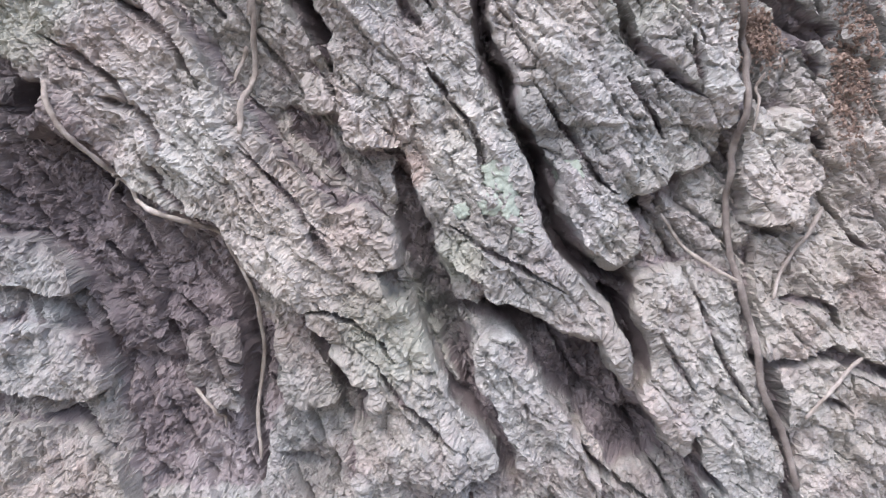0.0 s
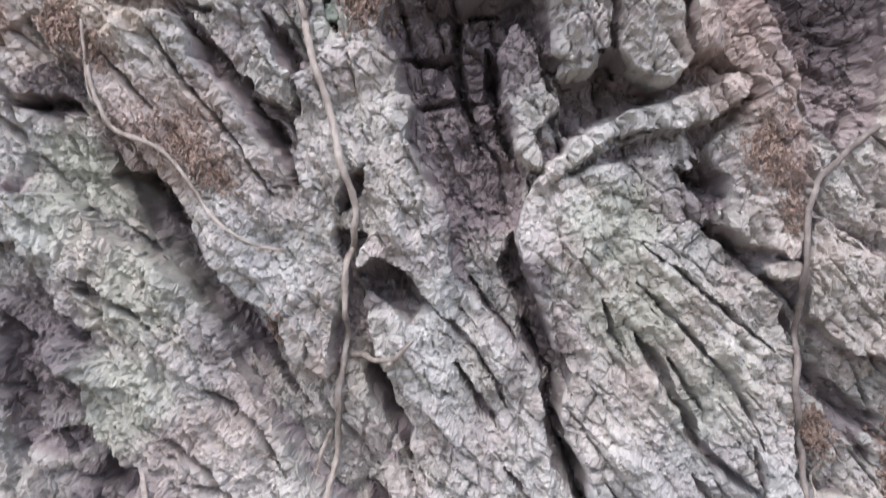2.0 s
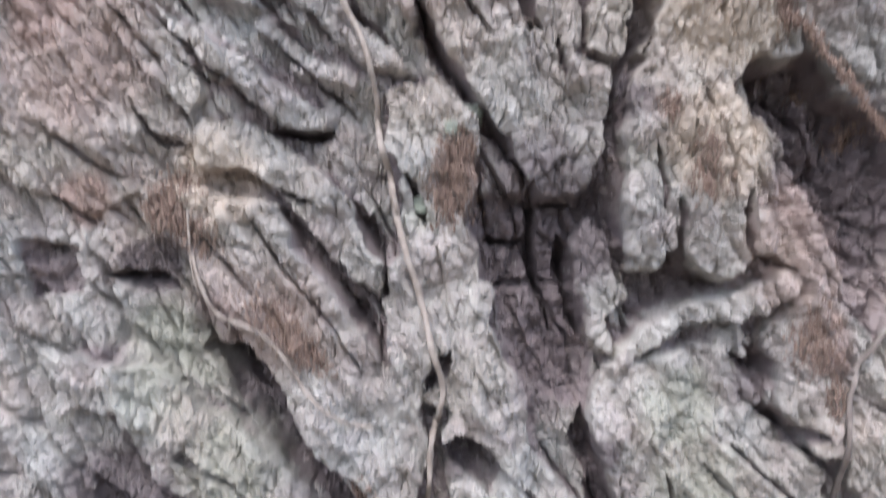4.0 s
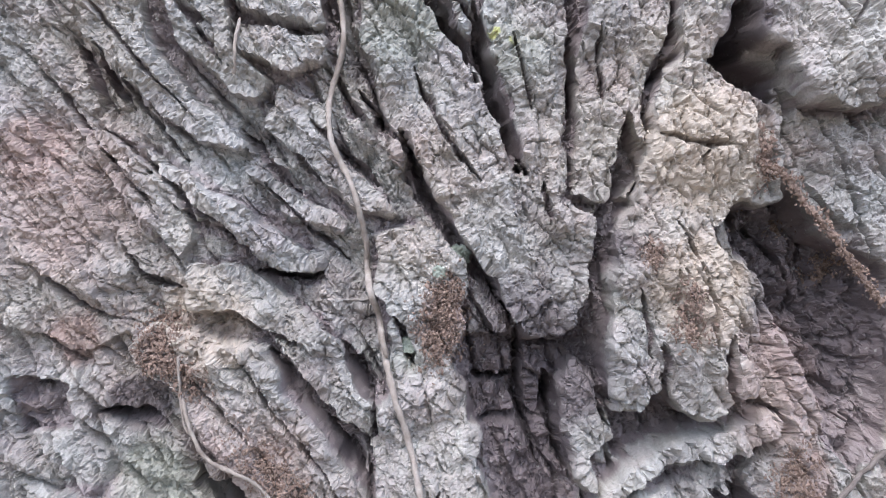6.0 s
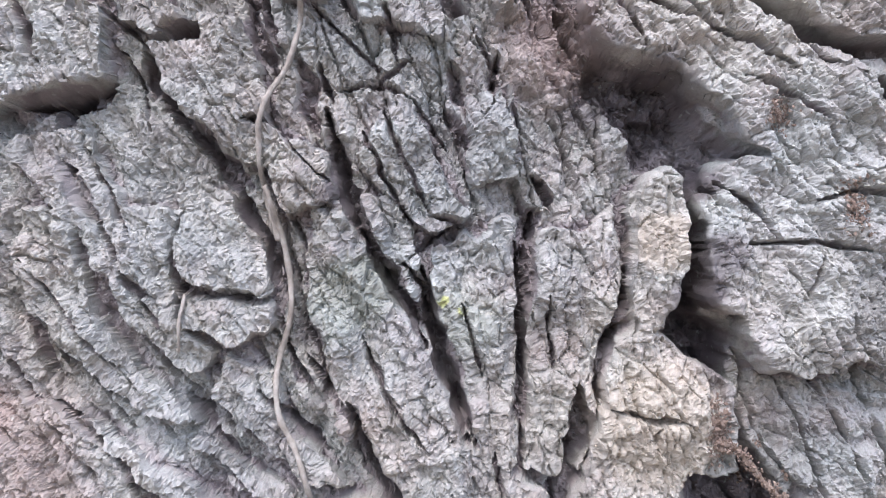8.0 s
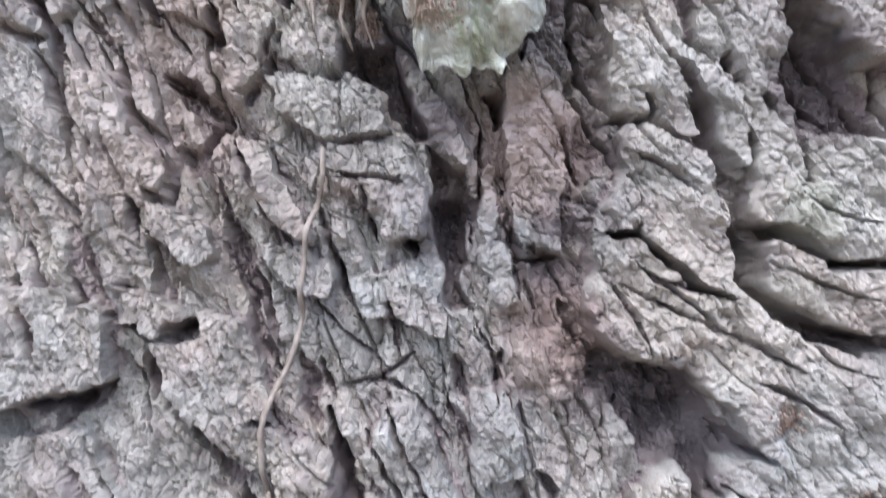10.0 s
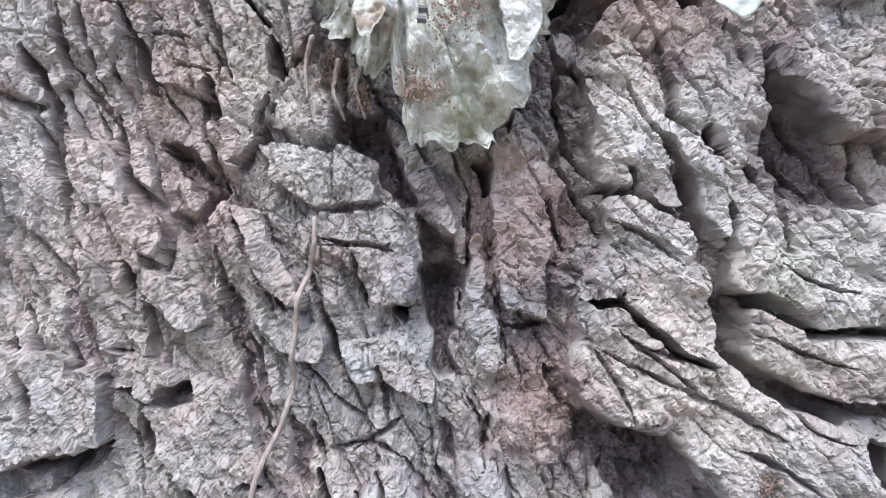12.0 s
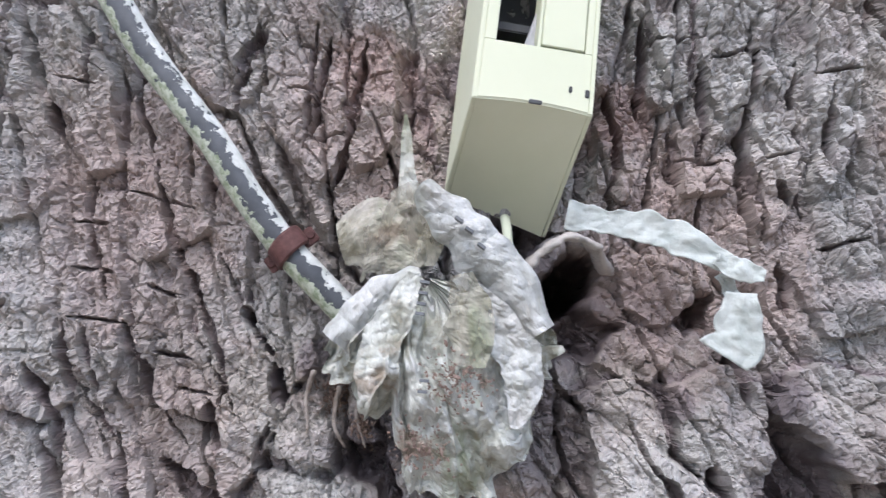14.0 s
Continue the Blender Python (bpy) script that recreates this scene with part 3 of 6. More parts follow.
fissure(4.1, 8, -84.4, 738.7, -69.4, 740.3, -59.3, 735.0)
fissure(4.5, 8, 25.1, 658.7, 33.0, 646.6, 37.9, 634.5)
fissure(3.1, 5, 50.5, 663.6, 57.3, 652.5, 62.1, 644.4)
fissure(3.4, 6, 101.3, 672.1, 110.7, 656.1, 121.2, 640.2)
fissure(3.8, 6, 140.1, 678.5, 144.7, 668.6)
fissure(3.8, 6, -51.5, 723.6, -44.8, 712.2, -34.8, 700.6)
fissure(2.4, 5, -63.8, 685.5, -50.2, 679.0, -38.7, 672.6)
fissure(2.8, 6, 68.8, 675.4, 75.4, 662.4)
fissure(3.4, 6, 11.1, 772.5, 16.8, 756.5)
fissure(5.2, 8, 34.4, 870.7, 38.6, 857.9, 43.7, 840.4, 48.8, 823.8, 51.8, 816.6)
fissure(2.8, 6, 63.5, 880.7, 64.9, 861.0, 65.0, 836.4, 65.0, 828.1)
fissure(4.8, 8, 12.2, 830.7, 19.5, 813.1, 28.7, 797.8, 40.9, 782.7, 47.8, 772.2)
fissure(3.8, 7, 96.9, 871.0, 94.1, 856.0, 87.1, 833.5)
fissure(3.1, 8, -33.2, 785.2, -24.1, 783.5, -12.1, 785.3)
fissure(3.4, 6, -87.8, 857.5, -81.7, 845.9, -73.3, 836.4)
fissure(2.8, 5, -56.6, 867.5, -48.3, 861.7)
fissure(2.4, 5, -82.5, 829.9, -65.5, 818.3, -51.6, 805.9, -38.7, 794.1)
fissure(2.8, 5, -39.0, 830.3, -26.4, 815.6, -21.1, 810.5)
fissure(2.6, 5, -16.4, 833.6, -4.0, 821.1, 5.3, 812.9)
fissure(3.8, 7, -11.6, 878.4, -7.2, 864.8)
fissure(2.4, 5, -2.1, 844.2, 7.1, 833.8, 13.3, 823.4)
fissure(2.4, 5, -77.5, 795.4, -70.7, 782.5, -56.4, 779.9)
fissure(2.4, 5, -56.1, 813.2, -51.2, 798.6)
fissure(2.4, 4, 57.8, 814.6, 58.7, 800.2)
fissure(4.8, 8, 9.3, 901.8, 15.8, 886.3, 21.1, 876.6)
fissure(5.2, 9, 28.3, 872.7, 36.6, 860.9, 38.7, 846.6, 45.8, 828.9, 51.8, 816.6)
fissure(5.2, 8, 69.1, 899.5, 75.4, 889.7)
fissure(4.1, 7, -24.2, 895.7, -14.7, 880.3, -10.4, 867.7)
fissure(3.8, 6, -77.4, 904.6, -71.2, 891.4, -64.0, 882.9)
fissure(3.1, 5, -94.0, 859.6, -84.8, 842.7, -79.5, 835.3)
fissure(2.1, 4, 36.1, 886.4, 47.3, 885.5)
fissure(3.4, 6, -33.6, 907.1, -22.3, 902.4)
fissure(5.5, 9, 3.5, 921.0, 8.2, 901.8, 14.8, 884.3, 21.1, 875.6, 30.5, 858.9, 34.6, 845.5)
fissure(4.1, 7, 69.4, 889.6, 67.8, 871.9, 67.0, 853.9)
fissure(4.8, 8, -48.4, 944.7, -35.3, 946.0)
fissure(5.8, 9, -91.5, 921.2, -78.4, 925.1, -69.3, 927.1)
fissure(3.4, 6, -51.3, 938.6, -47.0, 922.9, -37.7, 912.7, -25.3, 899.5, -21.0, 889.0)
fissure(6.2, 6, -30.8, 980.3, -22.5, 960.3, -18.2, 943.3, -11.9, 931.3)
fissure(2.1, 4, 30.3, 873.7, 41.2, 883.5)
fissure(2.8, 5, 41.8, 923.5, 48.6, 908.1)
fissure(5.2, 8, 173.8, 933.0, 185.3, 916.9)
fissure(3.1, 5, -73.3, 900.9, -66.0, 886.7, -57.7, 873.3)
fissure(2.4, 5, 15.0, 913.5, 22.6, 898.0, 31.1, 884.4)
fissure(2.4, 4, 15.4, 926.9, 31.3, 937.2)
fissure(4.8, 8, -29.3, 1010.3, -40.5, 1023.0, -50.5, 1026.8)
fissure(2.4, 5, 77.0, 966.4, 62.9, 966.1)
fissure(5.2, 9, 110.7, 1027.4, 119.0, 1018.5, 125.5, 1004.6)
fissure(2.4, 6, 104.1, 1009.2, 103.0, 1013.2, 101.9, 1017.2)
fissure(4.1, 7, -54.3, 939.5, -50.1, 922.8)
fissure(6.2, 9, -83.4, 921.3, -71.3, 924.3)
fissure(2.4, 4, -79.7, 1051.8, -69.6, 1040.2, -64.4, 1031.4)
fissure(1.9, 4, 4.0, 995.0, 14.1, 992.2, 26.1, 991.5)
fissure(2.8, 6, 27.5, 974.4, 29.6, 971.4, 33.7, 968.5)
fissure(2.8, 5, -64.5, 1036.4, -61.3, 1020.6, -57.1, 1004.7)
fissure(3.1, 6, -19.5, 964.4, -14.3, 950.4, -12.1, 939.4)
fissure(2.0, 3.5, -19.8, 1177.4, -27.5, 1167.1, -32.2, 1156.9)
fissure(4.3, 5.6, -95.3, 1147.8, -91.0, 1136.0)
fissure(1.3, 3.5, -33.4, 1095.8, -24.0, 1079.1, -15.6, 1065.3)
fissure(2.9, 4.9, -112.7, 1073.7, -102.0, 1078.9)
fissure(1.7, 3.5, -83.3, 1175.2, -79.4, 1146.3)
fissure(2.0, 3.5, 127.9, 1155.0, 129.4, 1133.8)
fissure(1.7, 3.5, 147.9, 1126.2, 148.4, 1103.9)
fissure(2.7, 4.9, -112.7, 1170.2, -108.3, 1155.4)
fissure(2.2, 3.5, -2.8, 1175.9, -5.0, 1147.7, -6.6, 1131.6)
fissure(2.4, 4.2, -76.3, 1072.7, -68.6, 1043.2)
fissure(3.8, 7, -50.4, 1024.8, -37.4, 1020.1)
fissure(3.8, 7, -34.0, 1048.0, -27.7, 1030.3)
fissure(2.6, 4.9, -109.2, 1151.3, -103.6, 1129.6, -97.0, 1105.9)
fissure(4.2, 8.4, -94.6, 1057.4, -87.4, 1042.8, -79.3, 1029.1)
fissure(2.3, 4.9, -80.7, 1122.3, -76.1, 1099.5, -69.6, 1079.8)
fissure(2.9, 5.9, -56.1, 1127.1, -50.5, 1103.3, -39.9, 1080.6, -30.5, 1063.0, -24.0, 1045.3)
fissure(2.3, 4.9, -116.2, 1125.2, -109.5, 1098.6)
fissure(2.9, 5.9, 1.3, 1172.1, -1.1, 1151.9, -4.7, 1135.7)
fissure(3.9, 6.9, 13.4, 1171.5, 12.0, 1147.2, 3.8, 1117.9)
fissure(2.9, 5.9, -23.8, 1177.2, -29.4, 1163.0, -29.8, 1142.9)
fissure(3.2, 5.9, 108.0, 1179.7, 109.4, 1161.5, 107.8, 1145.2)
fissure(2.9, 5.9, 118.1, 1139.5, 119.5, 1120.3)
fissure(2.9, 5.9, 128.7, 1165.2, 130.2, 1141.9, 125.5, 1126.6)
fissure(3.2, 5.9, 145.7, 1178.0, 147.2, 1155.6, 142.6, 1134.2, 149.3, 1108.0)
fissure(2.9, 5.9, 162.3, 1166.3, 159.8, 1139.8, 163.5, 1111.5)
fissure(2.9, 5.9, 172.8, 1156.5, 170.3, 1126.9)
fissure(3.6, 6.9, 96.4, 1155.0, 100.0, 1129.8, 97.2, 1119.6)
fissure(3.6, 6.9, 153.6, 1097.0, 157.1, 1077.8)
fissure(4.2, 7.8, 153.1, 1123.3, 158.3, 1116.4)
fissure(2.9, 5.9, -63.4, 1073.0, -57.1, 1058.3, -53.8, 1044.5)
fissure(2.6, 4.9, -84.1, 1072.5, -80.6, 1046.9)
fissure(4.2, 8.4, -12.5, 1059.4, -8.1, 1045.6)
fissure(3.9, 7.8, 137.0, 1067.2, 139.5, 1049.1)
fissure(2.6, 4.9, -39.8, 1146.6, -40.3, 1126.5, -35.9, 1111.7)
fissure(2.3, 4.9, -69.3, 1170.7, -63.6, 1146.8, -58.2, 1131.0)
fissure(2.8, 5, -88.4, 1044.7, -83.2, 1028.0, -82.0, 1005.2)
fissure(2.8, 5, -76.9, 989.3, -73.8, 971.3, -68.6, 957.4)
fissure(2.1, 4, -12.0, 1041.6, -17.6, 1027.5)
fissure(2.4, 5, -1.9, 985.9, 5.5, 967.9, 11.9, 949.9)
fissure(2.1, 4, 14.1, 989.2, 19.5, 971.2)
fissure(3.1, 6, 50.8, 1010.0, 52.3, 989.0, 48.7, 970.8)
fissure(2.4, 5, 58.3, 989.1, 62.8, 971.1, 63.2, 954.0)
fissure(2.1, 4, 67.0, 1044.4, 64.4, 1027.3)
fissure(2.4, 5, 22.9, 954.2, 26.3, 936.1)
fissure(2.4, 5, 1.1, 936.6, 5.5, 922.9)
fissure(3.4, 6, 43.4, 936.4, 46.9, 922.7)
fissure(2.8, 5, 57.5, 939.7, 56.1, 921.8)
fissure(3.8, 7, 75.3, 953.2, 82.7, 939.2)
fissure(3.1, 6, -94.8, 964.9, -89.6, 946.9, -83.5, 932.9)
fissure(2.8, 5, -60.0, 988.7, -54.8, 971.7)
fissure(2.4, 5, -26.2, 1003.4, -17.9, 987.6)
fissure(1.7, 3.6, 98, 965, 116, 951, 133, 939, 148, 932)
fissure(1.7, 3.6, 90, 960, 98, 947, 102, 935)
fissure(1.7, 3.6, 133, 879, 150, 880, 169, 877)
fissure(1.7, 3.6, 152, 892, 169, 896, 181, 892)
fissure(1.7, 3.6, 124, 899, 134, 892, 143, 879)
fissure(1.7, 3.6, 150, 863, 155, 877)
fissure(1.7, 3.6, 21, 922, 30, 901, 38, 886)
fissure(1.7, 3.6, 31, 925, 42, 908)
fissure(1.7, 3.6, -11, 913, 1, 901, 7, 893)
fissure(1.7, 3.6, -71, 907, -62, 893, -54, 879)
fissure(1.7, 3.6, -66, 951, -54, 941)
fissure(1.7, 3.6, -88, 873, -71, 852, -54, 835)
fissure(1.7, 3.6, -40, 889, -44, 872, -37, 859)
fissure(1.7, 3.6, -73, 1041, -65, 1023, -53, 1004, -46, 992)
fissure(1.7, 3.6, -92, 1036, -81, 1009, -70, 988)
fissure(1.7, 3.6, -59, 1062, -48, 1042, -41, 1032)
fissure(1.7, 3.6, -18, 985, -8, 971)
fissure(1.7, 3.6, 6, 992, 20, 992, 27, 990)
fissure(1.7, 3.6, -1, 954, 13, 940, 23, 933)
fissure(1.7, 3.6, 8, 927, 21, 930, 30, 925)
fissure(1.7, 3.6, 58, 978, 64, 964, 68, 950)
fissure(1.7, 3.6, 50, 947, 57, 933, 62, 918)
fissure(1.7, 3.6, -62, 940, -54, 927, -50, 913)
fissure(1.7, 3.6, -94, 975, -87, 958)
fissure(1.7, 3.6, 93, 959, 112, 949, 130, 942)
fissure(1.7, 3.6, 100, 964, 117, 954)
fissure(1.7, 3.6, 146, 942, 159, 933, 170, 930)
fissure(1.7, 3.6, 94, 1000, 106, 995, 116, 986)
fissure(1.7, 3.6, 101, 1045, 108, 1031, 116, 1022)
fissure(1.7, 3.6, 147, 986, 158, 979, 172, 977)
fissure(1.7, 3.6, 143, 964, 156, 957, 171, 953)
fissure(1.7, 3.6, 132, 930, 145, 925, 158, 915)
fissure(1.7, 3.6, -108, 855, -95, 838, -77, 818, -63, 801)
fissure(1.7, 3.6, -83, 857, -69, 835, -56, 820)
fissure(1.7, 3.6, -30, 813, -18, 801, -4, 789)
fissure(1.7, 3.6, -57, 870, -43, 849)
fissure(1.7, 3.6, 16, 850, 23, 833, 37, 814)
fissure(1.7, 3.6, 47, 861, 53, 837)
fissure(1.7, 3.6, 73, 863, 75, 837)
fissure(1.7, 3.6, 91, 829, 114, 825)
fissure(1.7, 3.6, 97, 803, 107, 782, 109, 761)
fissure(1.7, 3.6, 86, 782, 90, 761)
fissure(1.7, 3.6, -104, 786, -87, 773, -73, 769)
fissure(1.7, 3.6, -104, 766, -89, 755)
fissure(1.7, 3.6, 101, 686, 113, 675, 129, 656, 136, 640)
fissure(1.7, 3.6, 102, 697, 121, 681, 139, 667)
fissure(1.7, 3.6, 110, 665, 121, 649)
fissure(1.7, 3.6, 92, 681, 98, 665)
fissure(1.7, 3.6, -37, 759, -25, 741, -10, 725, -1, 710)
fissure(1.7, 3.6, -54, 754, -33, 732)
fissure(1.7, 3.6, 44, 679, 58, 665, 66, 649)
fissure(1.7, 3.6, 54, 687, 63, 675, 71, 662)
fissure(1.7, 3.6, -64, 688, -48, 680, -33, 668)
fissure(1.7, 3.6, -47, 701, -32, 686)
fissure(1.7, 3.6, -42, 643, -24, 634, -12, 619, -6, 602)
fissure(1.7, 3.6, 13, 613, 28, 598, 40, 579)
fissure(1.7, 3.6, 29, 568, 43, 567, 56, 554)
fissure(1.7, 3.6, 49, 554, 62, 538, 72, 529)
fissure(1.7, 3.6, 64, 635, 76, 618, 83, 603)
fissure(1.7, 3.6, 71, 592, 87, 583, 102, 574)
fissure(1.7, 3.6, 93, 630, 103, 616, 110, 605, 116, 600)
fissure(1.7, 3.6, 118, 632, 128, 615)
fissure(1.7, 3.6, 132, 642, 137, 628)
fissure(1.7, 3.6, 159, 572, 174, 572, 178, 563)
fissure(1.7, 3.6, 171, 547, 182, 541)
fissure(1.7, 3.6, 138, 574, 145, 556, 154, 543)
fissure(1.7, 3.6, 130, 562, 138, 546)
fissure(1.3, 3, -84, 1106, -69, 1105)
fissure(1.3, 3, -81, 1090, -66, 1088)
fissure(1.3, 3, -80, 1073, -63, 1072)
fissure(1.3, 3, -57, 1085, -46, 1081)
fissure(1.3, 3, -53, 1063, -39, 1060)
fissure(1.3, 3, -44, 1051, -31, 1049)
fissure(1.3, 3, -9, 1169, 4, 1168)
fissure(1.3, 3, -12, 1152, 6, 1154)
fissure(1.3, 3, -4, 1136, 7, 1138)
fissure(1.3, 3, 106, 1171, 125, 1173)
fissure(1.3, 3, 132, 1165, 151, 1170)
fissure(1.3, 3, 148, 1131, 161, 1133)
fissure(1.3, 3, 165, 1160, 182, 1162)
fissure(1.3, 3, 118, 1130, 137, 1129)
fissure(1.3, 3, 14, 1158, 23, 1160)
fissure(1.3, 3, 166, 1101, 183, 1104)
fissure(1.3, 3, -63, 1116, -42, 1111)
fissure(1.3, 3, -94, 1156, -77, 1153)
stain('lichen', 55.7, 561.8, 20.6, 0.8)
stain('lichen', 72.7, 581.8, 10.3, 0.9)
stain('lichen', 39.5, 534.2, 15.5, 0.5)
stain('lichen', 114.2, 587.0, 10.3, 0.6)
stain('lichen', 39.8, 631.5, 12.0, 0.5)
stain('lichen', 116.3, 632.4, 31.0, 0.35)
stain('rust', 60.7, 607.5, 6.9, 0.8)
stain('rust', 115.4, 557.3, 12.0, 0.35)
stain('rust', 155.0, 640.1, 10.3, 0.5)
stain('damp', -24.6, 566.1, 25.8, 0.7)
stain('damp', -53.9, 620.3, 15.5, 0.8)
stain('rust', -34.1, 552.7, 10.3, 0.5)
stain('damp', 67.7, 568.9, 10.3, 0.5)
stain('damp', 154.5, 1016.3, 20.6, 0.8)
stain('damp', 107.5, 922.7, 17.2, 0.8)
stain('damp', 58.0, 923.8, 22.4, 0.4)
stain('damp', 134.6, 964.5, 12.0, 0.6)
stain('damp', 84.0, 1009.8, 10.3, 0.6)
stain('damp', 75.5, 666.4, 10.3, 0.6)
stain('damp', -16.8, 670.3, 12.0, 0.55)
stain('damp', 82.2, 1076.9, 20.6, 0.9)
stain('damp', 106.3, 1080.5, 18.9, 0.55)
stain('damp', 83.1, 1044.8, 18.9, 0.6)
stain('damp', 16.2, 1032.3, 13.8, 0.8)
stain('damp', 155.0, 1035.4, 15.5, 0.7)
stain('lichen', 90.4, 706.2, 20.6, 0.55)
stain('damp', -49.7, 607.2, 29.2, 0.8)
stain('damp', -77.0, 662.6, 25.8, 0.9)
stain('damp', 50.2, 736.1, 20.6, 0.7)
stain('damp', 60.3, 754.7, 22.4, 0.9)
stain('brown', -94.0, 809.5, 34.4, 0.8)
stain('brown', -60.7, 1112.9, 56.8, 0.75)
stain('brown', 123.1, 1097.2, 51.6, 0.8)
stain('brown', 14.1, 1143.3, 43.0, 0.8)
stain('brown', -55.3, 1018.7, 51.6, 0.6)
stain('brown', 66.1, 1001.4, 25.8, 0.9)
stain('brown', 72.6, 941.1, 22.4, 0.8)
stain('brown', -32.4, 728.2, 25.8, 0.7)
stain('brown', 133.9, 751.2, 27.5, 0.8)
stain('brown', -21.5, 631.5, 27.5, 0.6)
stain('pale', -9.2, 626.4, 27.5, 0.55)
stain('pale', 26.4, 577.5, 25.8, 0.55)
stain('pale', 76.7, 612.5, 22.4, 0.55)
stain('pale', 124.1, 632.3, 34.4, 0.4)
stain('pale', 161.8, 603.0, 31.0, 0.55)
stain('pale', 95.8, 641.3, 22.4, 0.55)
stain('pale', 147.8, 556.7, 25.8, 0.5)
stain('pale', 113.0, 670.9, 34.4, 0.4)
stain('pale', 21.0, 730.9, 17.2, 0.5)
stain('pale', -34.8, 743.4, 20.6, 0.45)
stain('pale', 106.1, 726.7, 20.6, 0.4)
stain('pale', -56.5, 828.0, 39.6, 0.5)
stain('pale', 19.9, 790.1, 18.9, 0.4)
stain('pale', -0.1, 838.0, 27.5, 0.4)
stain('pale', 161.7, 972.1, 31.0, 0.55)
stain('pale', 155.7, 884.2, 34.4, 0.55)
stain('pale', -55.8, 893.5, 34.4, 0.5)
stain('pale', -43.5, 951.8, 27.5, 0.45)
stain('pale', 101.9, 1018.2, 25.8, 0.55)
stain('pale', 136.9, 991.8, 34.4, 0.55)
stain('pale', -73.1, 1010.4, 34.4, 0.5)
stain('pale', -2.9, 1035.8, 25.8, 0.45)
stain('pale', -23.8, 1143.1, 25.8, 0.5)
stain('pale', 155.6, 1145.7, 34.4, 0.55)
stain('pale', -96.3, 1083.1, 25.8, 0.45)
stain('pale', 98.4, 1034.1, 25.8, 0.55)
stain('pale', -39.1, 1084.6, 20.6, 0.4)
stain('lichen', -62.0, 709.5, 25.8, 0.8)
stain('lichen', 14.8, 758.4, 6.9, 0.7)
stain('rust', 141.6, 721.8, 15.5, 0.8)
stain('rust', -27.4, 724.0, 13.8, 0.4)
stain('rust', 25.0, 768.6, 10.3, 0.7)
stain('pale', 49.7, 670.6, 22.4, 0.5)
stain('pale', -41.0, 659.2, 22.4, 0.5)
stain('damp', 46.6, 756.9, 18.9, 0.9)
stain('damp', 56.7, 707.9, 13.8, 0.7)
stain('damp', 159.9, 766.3, 18.9, 0.8)
stain('damp', -77.0, 665.8, 17.2, 0.6)
stain('lichen', 10.2, 860.9, 17.2, 0.8)
stain('yellow', 41.7, 861.0, 2.8, 0.9)
stain('lichen', 49.8, 855.9, 15.5, 0.7)
stain('rust', -105.2, 822.2, 15.5, 0.9)
stain('rust', -90.0, 762.8, 12.0, 0.9)
stain('rust', 27.0, 774.2, 10.3, 0.8)
stain('tan', 106.0, 824.4, 22.4, 1)
stain('tan', 104.7, 782.8, 20.6, 0.9)
stain('tan', -47.4, 770.2, 20.6, 0.8)
stain('damp', 147.7, 771.6, 31.0, 0.9)
stain('damp', 49.7, 767.4, 20.6, 0.7)
stain('pale', 147.7, 863.2, 22.4, 0.55)
stain('lichen', 82.2, 777.8, 8.6, 0.6)
stain('damp', 31.6, 828.8, 34.4, 0.3)
stain('lichen', 14.2, 863.8, 15.5, 0.9)
stain('yellow', 46.7, 857.9, 3.4, 0.8)
stain('lichen', 47.8, 852.8, 10.3, 0.7)
stain('tan', 106.8, 879.0, 10.3, 1)
stain('pale', 147.7, 889.2, 24.1, 0.55)
stain('pale', 137.0, 948.4, 37.8, 0.55)
stain('lichen', 150.3, 981.0, 13.8, 0.9)
stain('pale', 155.6, 894.3, 25.8, 0.55)
stain('rust', 67.7, 975.2, 18.9, 0.4)
stain('rust', 146.0, 919.4, 10.3, 0.5)
stain('damp', 36.3, 911.8, 20.6, 0.4)
stain('lichen', 22.6, 898.0, 10.3, 0.4)
stain('pale', 127.3, 974.4, 34.4, 0.55)
stain('rust', 68.4, 988.4, 15.5, 0.35)
stain('rust', -55.4, 1027.6, 27.5, 0.3)
stain('pale', 162.9, 1044.6, 13.8, 0.55)
stain('damp', 40.6, 974.7, 15.5, 0.6)
stain('rust', 12.9, 1043.1, 10.3, 0.5)
stain('rust', 17.6, 1161.5, 18.9, 0.9)
stain('rust', 99.7, 1145.0, 18.9, 0.9)
stain('rust', -23.3, 1123.1, 27.5, 0.35)
stain('rust', 108.1, 1087.6, 20.6, 0.5)
stain('lichen', -112.5, 1131.3, 15.5, 0.4)
stain('rust', 116.1, 1052.6, 20.6, 0.4)
stain('pale', 158.1, 1077.8, 20.6, 0.3)
stain('rust', -57.3, 1065.3, 34.4, 0.3)
# dark tints for purple bark and for shade inside holes, grooves and gaps
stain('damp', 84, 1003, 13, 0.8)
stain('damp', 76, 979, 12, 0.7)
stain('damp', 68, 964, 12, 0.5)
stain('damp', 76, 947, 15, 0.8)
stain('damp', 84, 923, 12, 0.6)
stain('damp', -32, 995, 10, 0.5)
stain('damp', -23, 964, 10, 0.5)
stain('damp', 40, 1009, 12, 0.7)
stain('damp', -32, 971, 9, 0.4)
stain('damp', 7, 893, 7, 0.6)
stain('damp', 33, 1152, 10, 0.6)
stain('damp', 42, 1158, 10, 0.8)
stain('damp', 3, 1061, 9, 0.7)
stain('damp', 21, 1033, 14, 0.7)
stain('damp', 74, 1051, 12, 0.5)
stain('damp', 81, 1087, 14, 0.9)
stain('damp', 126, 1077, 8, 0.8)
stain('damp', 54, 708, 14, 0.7)
